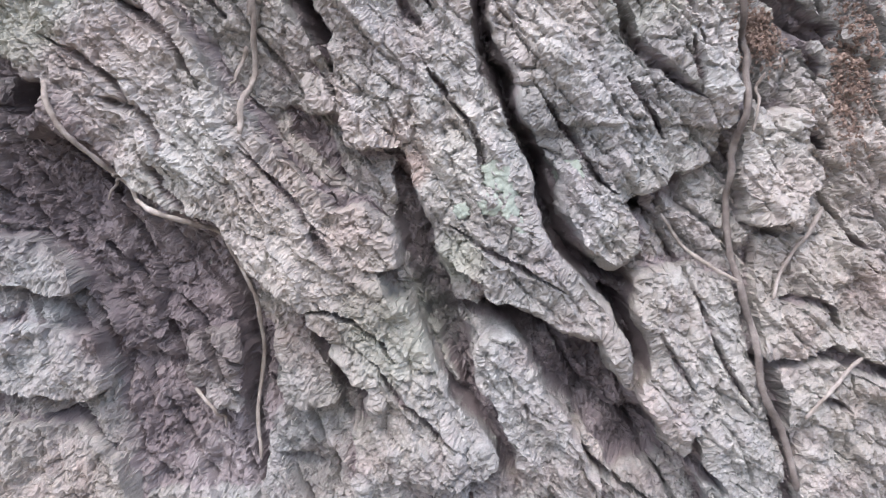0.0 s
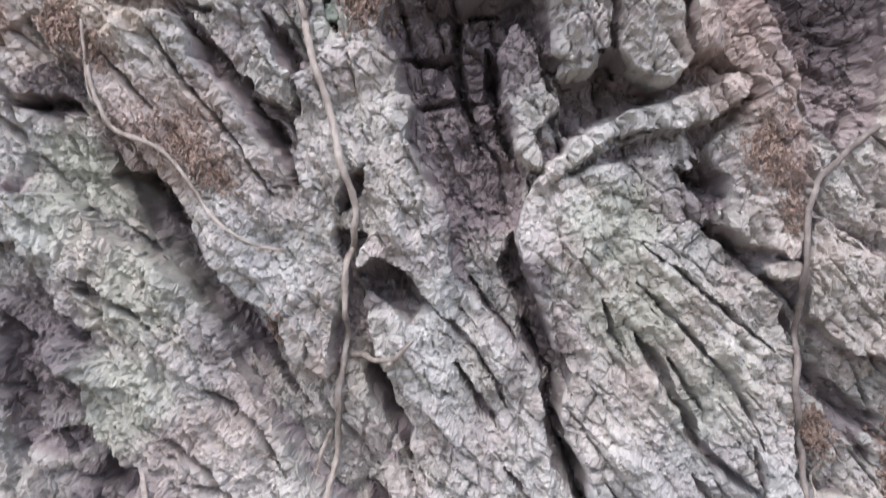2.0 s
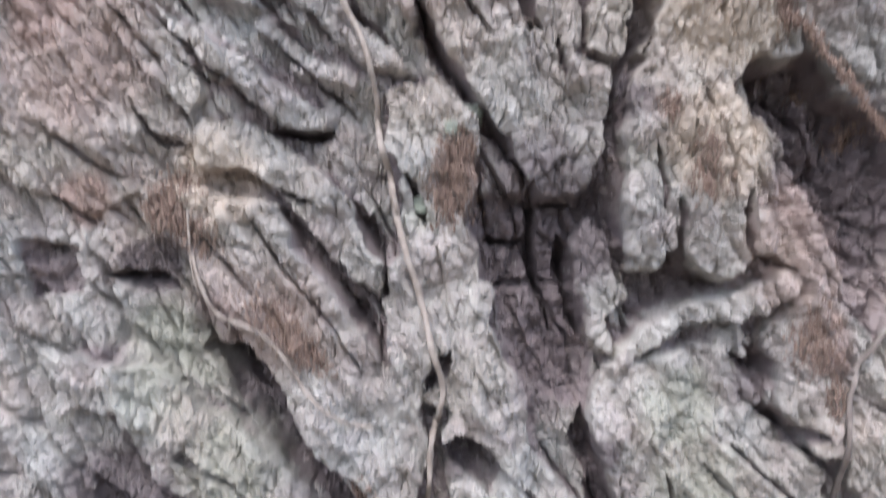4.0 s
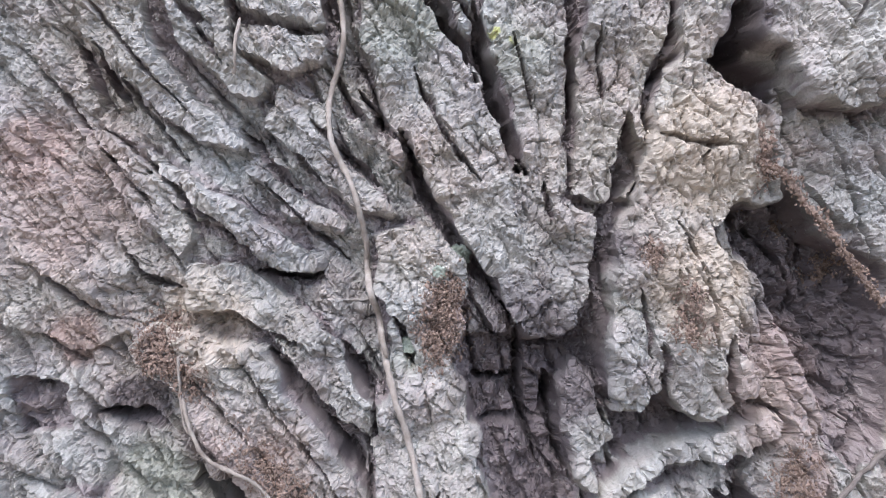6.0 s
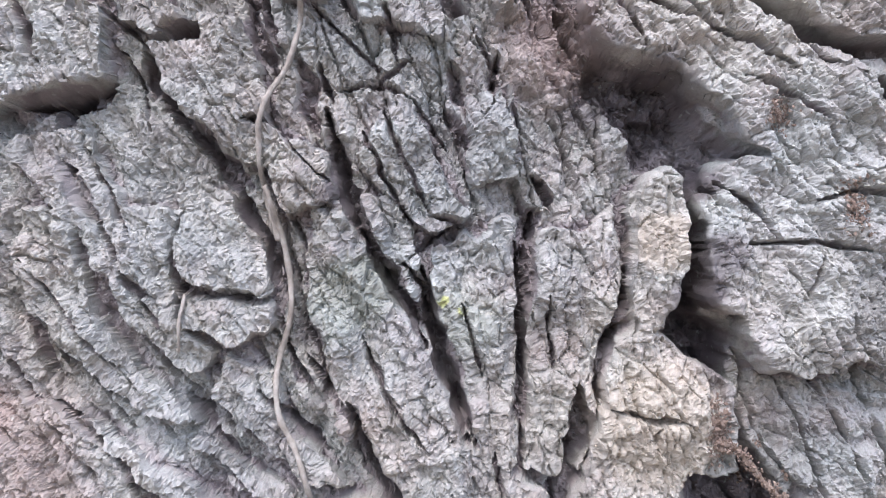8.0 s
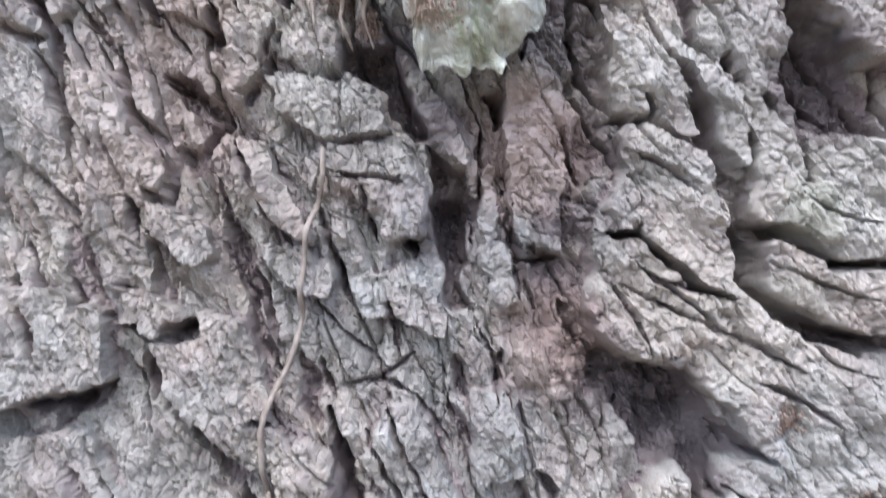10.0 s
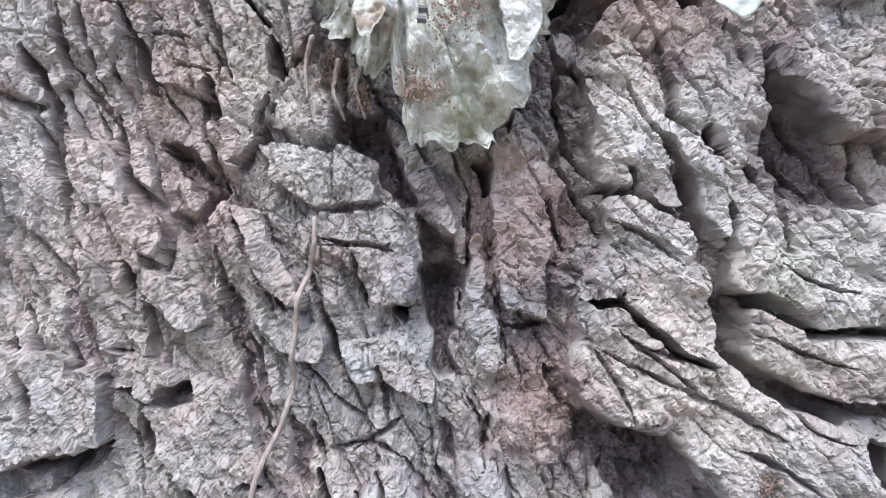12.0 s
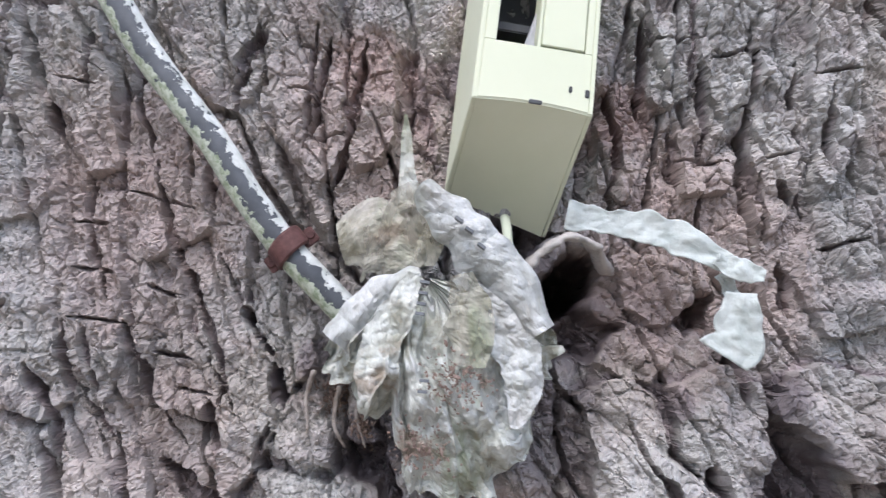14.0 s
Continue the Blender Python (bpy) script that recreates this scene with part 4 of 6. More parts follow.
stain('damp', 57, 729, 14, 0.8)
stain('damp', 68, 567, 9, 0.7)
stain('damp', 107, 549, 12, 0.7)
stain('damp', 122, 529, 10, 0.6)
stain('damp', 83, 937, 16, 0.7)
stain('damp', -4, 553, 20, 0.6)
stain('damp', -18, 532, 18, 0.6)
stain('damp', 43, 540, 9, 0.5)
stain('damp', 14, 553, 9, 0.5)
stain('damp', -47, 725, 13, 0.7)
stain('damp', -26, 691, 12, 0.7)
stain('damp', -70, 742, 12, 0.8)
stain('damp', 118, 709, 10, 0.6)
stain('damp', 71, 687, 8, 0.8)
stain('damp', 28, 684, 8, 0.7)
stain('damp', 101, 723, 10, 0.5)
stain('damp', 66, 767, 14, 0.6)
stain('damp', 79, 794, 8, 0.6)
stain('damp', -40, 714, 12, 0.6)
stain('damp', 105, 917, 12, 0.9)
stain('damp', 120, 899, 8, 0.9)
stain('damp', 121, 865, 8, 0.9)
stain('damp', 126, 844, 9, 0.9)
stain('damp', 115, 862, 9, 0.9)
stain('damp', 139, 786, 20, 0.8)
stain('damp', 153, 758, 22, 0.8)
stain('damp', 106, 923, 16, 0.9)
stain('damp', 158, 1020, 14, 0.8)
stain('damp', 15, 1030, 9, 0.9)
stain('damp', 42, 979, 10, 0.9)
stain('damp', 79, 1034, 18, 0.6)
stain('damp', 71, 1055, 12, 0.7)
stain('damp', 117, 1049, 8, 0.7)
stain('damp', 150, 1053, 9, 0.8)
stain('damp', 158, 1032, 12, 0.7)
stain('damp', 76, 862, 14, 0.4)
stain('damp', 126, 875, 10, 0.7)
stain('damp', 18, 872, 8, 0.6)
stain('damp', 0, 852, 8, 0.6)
stain('lichen', 95, 701, 16, 1.0)
stain('lichen', 101, 678, 22, 0.8)
stain('lichen', -65, 717, 18, 1.0)
stain('lichen', -43, 681, 22, 0.8)
stain('lichen', -48, 651, 20, 0.9)
stain('lichen', 121, 656, 20, 0.7)
stain('damp', 154, 755, 18, 0.8)
stain('damp', 95, 706, 10, 0.4)
stain('damp', 105, 920, 14, 0.5)
stain('lichen', 146, 954, 14, 0.6)
# bark layout ends

LATTICE = np.random.RandomState(7).rand(8, 256, 256)


def value_noise(u, v, layer=0):
    iu, iv = np.floor(u).astype(int), np.floor(v).astype(int)
    fu, fv = u - iu, v - iv
    fu, fv = fu * fu * (3 - 2 * fu), fv * fv * (3 - 2 * fv)
    t = LATTICE[layer % 8]
    a, b, c, d = t[iv & 255, iu & 255], t[iv & 255, (iu + 1) & 255], t[(iv + 1) & 255, iu & 255], t[(iv + 1) & 255, (iu + 1) & 255]
    return (a * (1 - fu) + b * fu) * (1 - fv) + (c * (1 - fu) + d * fu) * fv


def fbm(u, v, octaves=4, gain=0.5, layer=0):
    total, amp, norm = 0, 1.0, 0
    for k in range(octaves):
        total = total + amp * (value_noise(u * 2**k + 17.3 * k, v * 2**k + 9.1 * k, layer + k) - 0.5)
        norm += amp
        amp *= gain
    return total / norm * 2


def blurred(a, r):
    for axis in (0, 1):
        for _ in range(2):
            p = np.pad(a, [(r + 1, r) if k == axis else (0, 0) for k in (0, 1)], mode="edge")
            c = np.cumsum(p, axis)
            n = a.shape[axis]
            a = (np.take(c, range(2 * r + 1, 2 * r + 1 + n), axis) - np.take(c, range(0, n), axis)) / (2 * r + 1)
    return a


def smooth(x):
    x = np.clip(x, 0, 1)
    return x * x * (3 - 2 * x)


def window(x, z, r):
    i0, i1 = max(0, int((x.min() - r - X0) / STEP)), min(NX, int((x.max() + r - X0) / STEP) + 2)
    j0, j1 = max(0, int((z.min() - r - Z0) / STEP)), min(NZ, int((z.max() + r - Z0) / STEP) + 2)
    return slice(j0, j1), slice(i0, i1)


def line_distance(px, pz, pts):
    """Distance to a polyline and how far along it (0 to 1) the nearest point is."""
    best, along = np.full(px.shape, 9.0), np.zeros(px.shape)
    seg = np.hypot(*np.diff(pts, axis=0).T)
    start, total = np.r_[0, np.cumsum(seg)], max(seg.sum(), 1e-6)
    for k in range(len(pts) - 1):
        (ax, az), (bx, bz) = pts[k], pts[k + 1]
        t = np.clip(((px - ax) * (bx - ax) + (pz - az) * (bz - az)) / max(seg[k] ** 2, 1e-9), 0, 1)
        d = np.hypot(px - ax - t * (bx - ax), pz - az - t * (bz - az))
        near = d < best
        best = np.where(near, d, best)
        along = np.where(near, (start[k] + t * seg[k]) / total, along)
    return best, along


def rounded_line(pts):
    """The same line with its corners cut twice."""
    for _ in range(2):
        a, b = pts[:-1], pts[1:]
        pts = np.vstack([pts[:1], np.stack([0.75 * a + 0.25 * b, 0.25 * a + 0.75 * b], 1).reshape(-1, 2), pts[-1:]])
    return pts


# warped coordinates, so that every edge is ragged
WX = GX + 0.0022 * fbm(GX / 0.014, GZ / 0.014, 4, 0.55, 1) + 0.0007 * fbm(GX / 0.003, GZ / 0.003, 2, 0.6, 5)
WZ = GZ + 0.0022 * fbm(GX / 0.014 + 40, GZ / 0.014 + 11, 4, 0.55, 2) + 0.0007 * fbm(GX / 0.003 + 7, GZ / 0.003, 2, 0.6, 6)


def lean_at(x, z):
    gx, gz, ga = np.array(GRAINS).T
    w = 1 / ((np.subtract.outer(x, gx) ** 2 + np.subtract.outer(z, gz) ** 2) + 0.0009) ** 1.5
    return np.arctan2((w * np.sin(ga)).sum(-1), (w * np.cos(ga)).sum(-1))


def cells(length, breadth, seed, grow=0.0):
    """Long cells that follow the grain: which cell, and how near its edge (0 on the edge)."""
    rng = np.random.RandomState(seed)
    pitch = math.sqrt(length * breadth)
    nx, nz = int((X1 - X0) / pitch) + 2, int((Z1 - Z0) / pitch) + 2
    sx = X0 + (np.arange(nx)[None] + rng.rand(nz, nx)) * pitch
    sz = Z0 + (np.arange(nz)[:, None] + rng.rand(nz, nx)) * pitch
    sx, sz = sx.ravel(), sz.ravel()
    size = 1 + grow * smooth((sz - 0.95) / 0.12)
    stay = rng.rand(len(sx)) < 1 / size**2
    sx, sz, size = sx[stay], sz[stay], size[stay]
    lean = lean_at(sx, sz)
    stretch = rng.uniform(0.75, 1.35, len(sx))
    d1, d2, who = np.full(GX.shape, 9.0, np.float32), np.full(GX.shape, 9.0, np.float32), np.zeros(GX.shape, np.int32)
    reach = length * 1.7
    for k in range(len(sx)):
        w = window(sx[k : k + 1], sz[k : k + 1], reach * size[k])
        dx, dz = WX[w] - sx[k], WZ[w] - sz[k]
        if not dx.size:
            continue
        c, s = math.cos(lean[k]), math.sin(lean[k])
        d = np.hypot((dx * s - dz * c) / (length * stretch[k]), (dx * c + dz * s) / breadth) / size[k]
        a, b = d1[w], d2[w]
        first = d < a
        d2[w] = np.where(first, a, np.minimum(b, d))
        who[w] = np.where(first, k, who[w])
        d1[w] = np.minimum(a, d)
    tx, tz = rng.normal(0, 1, (2, len(sx)))
    return who, d2 - d1, rng.rand(len(sx)), tx, tz, sx, sz


def outline_distance(px, pz, pts):
    """Distance to a closed outline, positive inside it."""
    ring = np.vstack([pts, pts[:1]])
    d, _ = line_distance(px, pz, ring)
    inside = np.zeros(px.shape, bool)
    for (ax, az), (bx, bz) in zip(ring[:-1], ring[1:]):
        if az != bz:
            inside ^= ((az > pz) != (bz > pz)) & (px < (bx - ax) * (pz - az) / (bz - az) + ax)
    return np.where(inside, d, -d)


# the slabs, the low ones first, then the hollows between them, then what stands out in a hollow
JAG = 0.002 * fbm(GX / 0.006, GZ / 0.006, 4, 0.65, 4)
RELIEF = 0.0022 * fbm(GX / 0.05, GZ / 0.05, 3, 0.5, 3)
OWNER = np.full(GX.shape, -1, np.int32)
LEVEL = np.full(GX.shape, -0.001)
slant = np.random.RandomState(21)


def raise_slab(k, high, edge, pts):
    w = window(pts[:, 0], pts[:, 1], edge + 0.006)
    d = outline_distance(WX[w], WZ[w], pts) + JAG[w] - (0.0004 if high < 0.0095 else 0.0009)
    tx, tz = slant.normal(0, 0.035, 2)
    mx, mz = pts.mean(0)
    top = high * (0.9 + 0.14 * smooth(d / 0.009)) + np.clip(tx * (GX[w] - mx) + tz * (GZ[w] - mz), -0.002, 0.002)
    top = top + 0.2 * min(high, 0.007) * np.clip((mz - GZ[w]) / (0.5 * np.ptp(pts[:, 1])), -1.2, 1)
    cover = smooth(d / (0.75 * edge) + 0.5)
    old = LEVEL[w]
    OWNER[w] = np.where((cover > 0.5) & (top >= old), k, OWNER[w])
    LEVEL[w] = old + cover * np.maximum(0, top - old)


PLATES.sort(key=lambda p: p[0])
for k, (high, edge, pts, late) in enumerate(PLATES):
    if not late:
        raise_slab(k, high, edge, pts)
for deep, edge, pts in HOLLOWS:
    w = window(pts[:, 0], pts[:, 1], edge + 0.006)
    d = outline_distance(WX[w], WZ[w], pts) + JAG[w]
    cover = smooth(d / edge + 0.5)
    LEVEL[w] = np.minimum(LEVEL[w], LEVEL[w] * (1 - cover) - deep * cover * (0.8 + 0.2 * smooth(d / 0.006)) * (1 + 0.45 * fbm(GX[w] / 0.009, GZ[w] / 0.009, 4, 0.6, 5)))
    OWNER[w] = np.where(cover > 0.5, -1, OWNER[w])
for k, (high, edge, pts, late) in enumerate(PLATES):
    if late:
        raise_slab(k, high, edge, pts)
for hw, high, pts in RIDGES:
    pts = rounded_line(pts)
    w = window(pts[:, 0], pts[:, 1], hw * 1.3 + 0.006)
    d, along = line_distance(WX[w], WZ[w], pts)
    d = d + 0.12 * hw * fbm(GX[w] / 0.02, GZ[w] / 0.02, 2, 0.5, 3)
    d = np.abs(d + 1.5 * JAG[w]) / hw
    LEVEL[w] = np.maximum(LEVEL[w], high * (1 + 0.35 * fbm(GX[w] / 0.01, GZ[w] / 0.01, 3, 0.6, 2)) * np.sqrt(np.clip(1 - d**2, 0, 1)))
SWELL = np.maximum(LEVEL, 0)
PIT = np.maximum(-LEVEL - 0.001, 0)
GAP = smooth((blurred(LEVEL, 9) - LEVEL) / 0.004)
CUT = np.zeros(GX.shape)
for k, (hw, deep, pts) in enumerate(FISSURES):
    pts = rounded_line(pts)
    w = window(pts[:, 0], pts[:, 1], hw * 2 + 0.006)
    d, along = line_distance(WX[w], WZ[w], pts)
    width = hw * (0.2 + 0.8 * smooth(np.minimum(along, 1 - along) * 4)) * (1.15 + 0.75 * fbm(GX[w] / 0.008 + 3 * k, GZ[w] / 0.008, 3, 0.6, k))
    deep = deep * float(np.interp(hw, [0.003, 0.009], [1.5, 0.95]))
    CUT[w] = np.maximum(CUT[w], deep * (1 - smooth((d / np.maximum(width, 2e-4) - 0.2) / 1.05)))



def faceted(cell, steep):
    """The height of each cell's face, which tilts a little its own way."""
    who, edge, rnd, tx, tz, px, pz = cell
    return rnd[who] - 0.5 + steep * (tx[who] * (WX - px[who]) + tz[who] * (WZ - pz[who]))


lean = np.kron(lean_at(GX[::8, ::8], GZ[::8, ::8]), np.ones((8, 8)))[:NZ, :NX]
II, JJ = np.meshgrid(np.arange(NX), np.arange(NZ))
WOB = 2.5 * fbm(GX / 0.006, GZ / 0.006, 2, 0.5, 7)


def smeared(field, reach, stride):
    """A field drawn out along the grain, brought to spread 1."""
    total = np.zeros(GX.shape)
    for k in range(-reach, reach + 1):
        ii = np.clip((II + WOB + k * stride * np.sin(lean)).astype(int), 0, NX - 1)
        jj = np.clip((JJ - k * stride * np.cos(lean)).astype(int), 0, NZ - 1)
        total += field[jj, ii]
    return (total - total.mean()) / total.std()


def terraced(field, step, sharp=0.82):
    """Flat treads and steep risers, as in layered scales."""
    k = np.floor(field / step)
    return step * (k + smooth((field / step - k - sharp) / (1 - sharp)))


FIBRE = smeared(np.random.RandomState(5).rand(NZ, NX), 14, 1)
layers = 0.0022 * smeared(fbm(GX / 0.009, GZ / 0.009, 4, 0.62, 1), 6, 2) + 0.0015 * fbm(GX / 0.0035, GZ / 0.0035, 4, 0.7, 4)
scales = 0.0009 * smeared(fbm(GX / 0.0042 + 31, GZ / 0.0042, 3, 0.6, 5), 6, 1) + 0.0006 * fbm(GX / 0.0025, GZ / 0.0025, 3, 0.7, 2)

slab = cells(0.046, 0.0105, 1, 0.75)
flake = cells(0.0085, 0.0048, 2)
crumb = cells(0.0036, 0.0024, 3)
chunk = cells(0.019, 0.0085, 4)
UPPER = smooth((GZ - 0.95) / 0.1)
rough = smooth(fbm(GX / 0.03, GZ / 0.03, 3, 0.5, 4) + 0.55)
furrow = (1 - smooth(slab[1] / (0.18 - 0.05 * UPPER))) * smooth(0.75 * fbm(GX / 0.04, GZ / 0.04, 3, 0.5, 1) + 0.5 + 0.15 * UPPER) * (1 - 0.75 * smooth(SWELL / 0.006))
# the walls of furrows go down in ledges, layer by layer
ledge = 0.0026 * fbm(GX / 0.008, GZ / 0.008, 4, 0.6, 6)
stepped = LEVEL - CUT * (1 + 0.3 * fbm(GX / 0.005, GZ / 0.005, 3, 0.6, 3))
stepped = 0.3 * stepped + 0.7 * (terraced(stepped + ledge, 0.0030, 0.5) - ledge)
COARSE = RELIEF + stepped + 0.0028 * faceted(slab, 5) * (1 - 0.5 * smooth(SWELL / 0.006)) - (0.0062 + 0.004 * UPPER) * furrow
split = smooth(fbm(GX / 0.009, GZ / 0.009, 2, 0.5, 2) * 1.6 + 0.5)
H = COARSE + 0.2 * layers + (0.55 - 0.2 * UPPER) * terraced(layers, 0.0019) + 0.6 * terraced(scales, 0.0007) + 0.0006 * fbm(GX / 0.0028, GZ / 0.0028, 4, 0.72, 3)
H += 0.0013 * faceted(chunk, 18) - 0.0018 * (1 - smooth(chunk[1] / 0.09)) * smooth(1.8 * fbm(GX / 0.011, GZ / 0.011, 3, 0.6, 0) + 0.25)
H += 0.0009 * faceted(flake, 40) - 0.0016 * (1 - smooth(flake[1] / 0.14)) * split
H += 0.00025 * faceted(crumb, 120) - 0.0007 * (1 - smooth(crumb[1] / 0.2)) * (1 - 0.8 * split)
DEEP = smooth(np.maximum(CUT, PIT) / 0.005)
# steep walls keep to the broad form; their roughness comes from the sideways shift below
broad = blurred(COARSE, 3)
bz, bx = np.gradient(broad, STEP)
WALL = smooth((np.hypot(bx, bz) - 2.4) / 2.2)
H = H * (1 - WALL) + (blurred(COARSE, 1) + 0.85 * (H - COARSE)) * WALL
H += DEEP * (1 - 0.8 * WALL) * (0.0016 * fbm(GX / 0.004, GZ / 0.004, 3, 0.65, 0) + 0.001 * (crumb[2][crumb[0]] - 0.5))
H += 0.00014 * FIBRE * (0.4 + rough) * (1 - 0.6 * UPPER) + 0.0002 * fbm(GX / 0.0035, GZ / 0.0035, 4, 0.68, 6)
TONE = 0.5 + 0.3 * (flake[2][flake[0]] - 0.5) + 0.28 * (crumb[2][crumb[0]] - 0.5) + 0.35 * (slab[2][slab[0]] - 0.5) + 0.07 * FIBRE
# the furrow tint fills cuts, pits and gaps, darkening them as shade would
INNER_SHADE = np.clip(furrow * 0.7 + smooth(CUT / 0.004) + smooth(PIT / 0.005) + GAP, 0, 1)
# the sheet bends back towards both sides of the trunk
BACK = 1.6 * np.maximum(0, np.abs(GX - 0.025) - 0.14) ** 2
# the rims of plates lean out over the furrows beside them
smoothed = blurred(COARSE, 2)
gz, gx = np.gradient(smoothed, STEP)
STEEP = np.hypot(gx, gz) > 4.5
rim = np.clip((smoothed - blurred(smoothed, 10)) / 0.003, 0, 1) * 0.0015 / (1.2 + np.hypot(gx, gz))
jag = 0.0014 * np.maximum(DEEP, smooth((np.hypot(gx, gz) - 0.8) / 0.8))
PX = WX * 0.5 + GX * 0.5 - gx * rim + jag * fbm((GX + H) / 0.006, (GZ + 0.6 * H) / 0.006, 2, 0.6, 2)
PZ = WZ * 0.5 + GZ * 0.5 - gz * rim + jag * fbm((GX - H) / 0.006 + 50, (GZ + 0.8 * H) / 0.006, 2, 0.6, 3)
PY = BACK - H
HEIGHT = H


def surface(x, z):
    """The y of the bark at a place."""
    i, j = int(np.clip((x - X0) / STEP, 0, NX - 1)), int(np.clip((z - Z0) / STEP, 0, NZ - 1))
    return float(BACK[j, i] - HEIGHT[j, i])


def top_of(x, z, r):
    """The y of the foremost bark near a place."""
    w = window(np.array([x]), np.array([z]), r)
    return float((BACK[w] - HEIGHT[w]).min())


MASKS = {}
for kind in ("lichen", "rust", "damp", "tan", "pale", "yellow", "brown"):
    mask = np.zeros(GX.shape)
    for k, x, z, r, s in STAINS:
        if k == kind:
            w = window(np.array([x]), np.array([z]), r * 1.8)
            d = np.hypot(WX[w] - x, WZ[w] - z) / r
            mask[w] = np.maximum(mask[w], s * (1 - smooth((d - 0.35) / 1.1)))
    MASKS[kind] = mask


def sheet_mesh(name, pick):
    """A mesh of those grid squares that pick names."""
    j, i = np.nonzero(pick)
    corners = np.stack([j * NX + i, j * NX + i + 1, (j + 1) * NX + i + 1, (j + 1) * NX + i], 1)
    used, quads = np.unique(corners, return_inverse=True)
    quads = quads.reshape(-1, 4)
    me = bpy.data.meshes.new(name)
    me.vertices.add(len(used))
    me.loops.add(quads.size)
    me.polygons.add(len(quads))
    me.vertices.foreach_set("co", np.stack([PX.ravel()[used], PY.ravel()[used], PZ.ravel()[used]], 1).astype(np.float32).ravel())
    me.loops.foreach_set("vertex_index", quads.astype(np.int32).ravel())
    me.polygons.foreach_set("loop_start", (np.arange(len(quads)) * 4).astype(np.int32))
    me.polygons.foreach_set("use_smooth", STEEP[j, i])
    me.update(calc_edges=True)
    for key, field in (("tone", TONE), ("inner_shade", INNER_SHADE), ("wall", WALL), *MASKS.items()):
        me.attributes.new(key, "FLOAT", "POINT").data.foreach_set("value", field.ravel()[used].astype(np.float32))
    me.materials.append(BARK)
    return me


def part(name, bm, mat, parent, label=""):
    me = bpy.data.meshes.new(name)
    bm.to_mesh(me)
    bm.free()
    me.materials.append(mat)
    ob = new(name, me)
    ob.parent = parent
    if label:
        tagged(ob, label)
    return ob


trunk = tagged(new("tree_trunk"), "old tree trunk with deeply furrowed grey-brown bark", "tree trunk")
square_owner = OWNER[:-1, :-1].copy()


def one_piece(k):
    """Leave to slab k only its largest coherent piece."""
    jj, ii = np.nonzero(square_owner == k)
    if not len(jj):
        return
    box = slice(jj.min(), jj.max() + 1), slice(ii.min(), ii.max() + 1)
    free = square_owner[box] == k
    own = free.copy()
    best = np.zeros(free.shape, bool)
    while free.any():
        piece = np.zeros(free.shape, bool)
        j, i = np.argwhere(free)[free.sum() // 2]
        piece[j, i] = True
        size = 0
        while piece.sum() > size:
            size = piece.sum()
            for _ in range(12):
                grown = piece.copy()
                grown[1:] |= piece[:-1]
                grown[:-1] |= piece[1:]
                grown[:, 1:] |= piece[:, :-1]
                grown[:, :-1] |= piece[:, 1:]
                piece = grown & own
        if size > best.sum():
            best = piece
        free &= ~piece
        if best.sum() > free.sum():
            break
    square_owner[box] = np.where(own & ~best, -1, square_owner[box])


for k in range(len(PLATES)):
    one_piece(k)
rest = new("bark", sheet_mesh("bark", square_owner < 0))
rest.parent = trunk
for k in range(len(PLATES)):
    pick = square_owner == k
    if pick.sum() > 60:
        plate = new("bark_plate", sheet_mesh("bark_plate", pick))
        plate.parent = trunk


# the rest of the trunk, all the way round, with coarser bark
def far_bark():
    nu, nv = 420, 420
    u = np.linspace(0, 2 * math.pi, nu, endpoint=False)
    v = np.linspace(-0.05, 4.2, nv)
    U, V = np.meshgrid(u, v)
    r = 0.44 + 0.10 * np.exp(-V / 0.25)
    furrow = np.abs(fbm(U / (2 * math.pi) * 256 / 8 * 1.0, V * 5 + 3, 3, 0.5, 2))
    r = r + 0.018 * smooth(furrow * 3) + 0.004 * fbm(U * 30, V * 40, 3, 0.5, 5)
    x, y = 0.025 + r * np.sin(U) * 1.05, 0.46 - r * np.cos(U)
    y = y + 0.012 * (np.cos(U) > 0)
    k = np.arange(nv * nu).reshape(nv, nu)
    nxt = np.roll(k, -1, 1)
    quads = np.stack([k[:-1], nxt[:-1], nxt[1:], k[1:]], -1)
    cap = k[-1].tolist()
    front = (np.cos(U) > 0) & (x > X0 + 0.004) & (x < X1 - 0.004) & (V > Z0 + 0.004) & (V < Z1 - 0.004)
    f = front.ravel()
    keep = ~f[quads].all(-1)
    me = bpy.data.meshes.new("far_bark")
    me.from_pydata(np.stack([x, y, V], -1).reshape(-1, 3).tolist(), [], quads[keep].tolist() + [cap])
    me.polygons.foreach_set("use_smooth", np.ones(len(me.polygons), bool))
    me.attributes.new("tone", "FLOAT", "POINT").data.foreach_set("value", np.full(nv * nu, 0.5, np.float32))
    me.materials.append(BARK)
    ob = new("far_bark", me)
    ob.parent = trunk


far_bark()
bm = bmesh.new()
bmesh.ops.create_grid(bm, x_segments=80, y_segments=80, size=60)
for p in bm.verts:
    d = math.hypot(p.co.x, p.co.y)
    p.co.z = 0.15 * (noise.noise((p.co.x * 0.08, p.co.y * 0.08, 0))) * min(1, d / 10)
me = bpy.data.meshes.new("ground")
bm.to_mesh(me)
bm.free()
me.materials.append(GROUND)
tagged(new("ground", me), "brown leaf-covered ground under the tree", "ground", kind="structure")


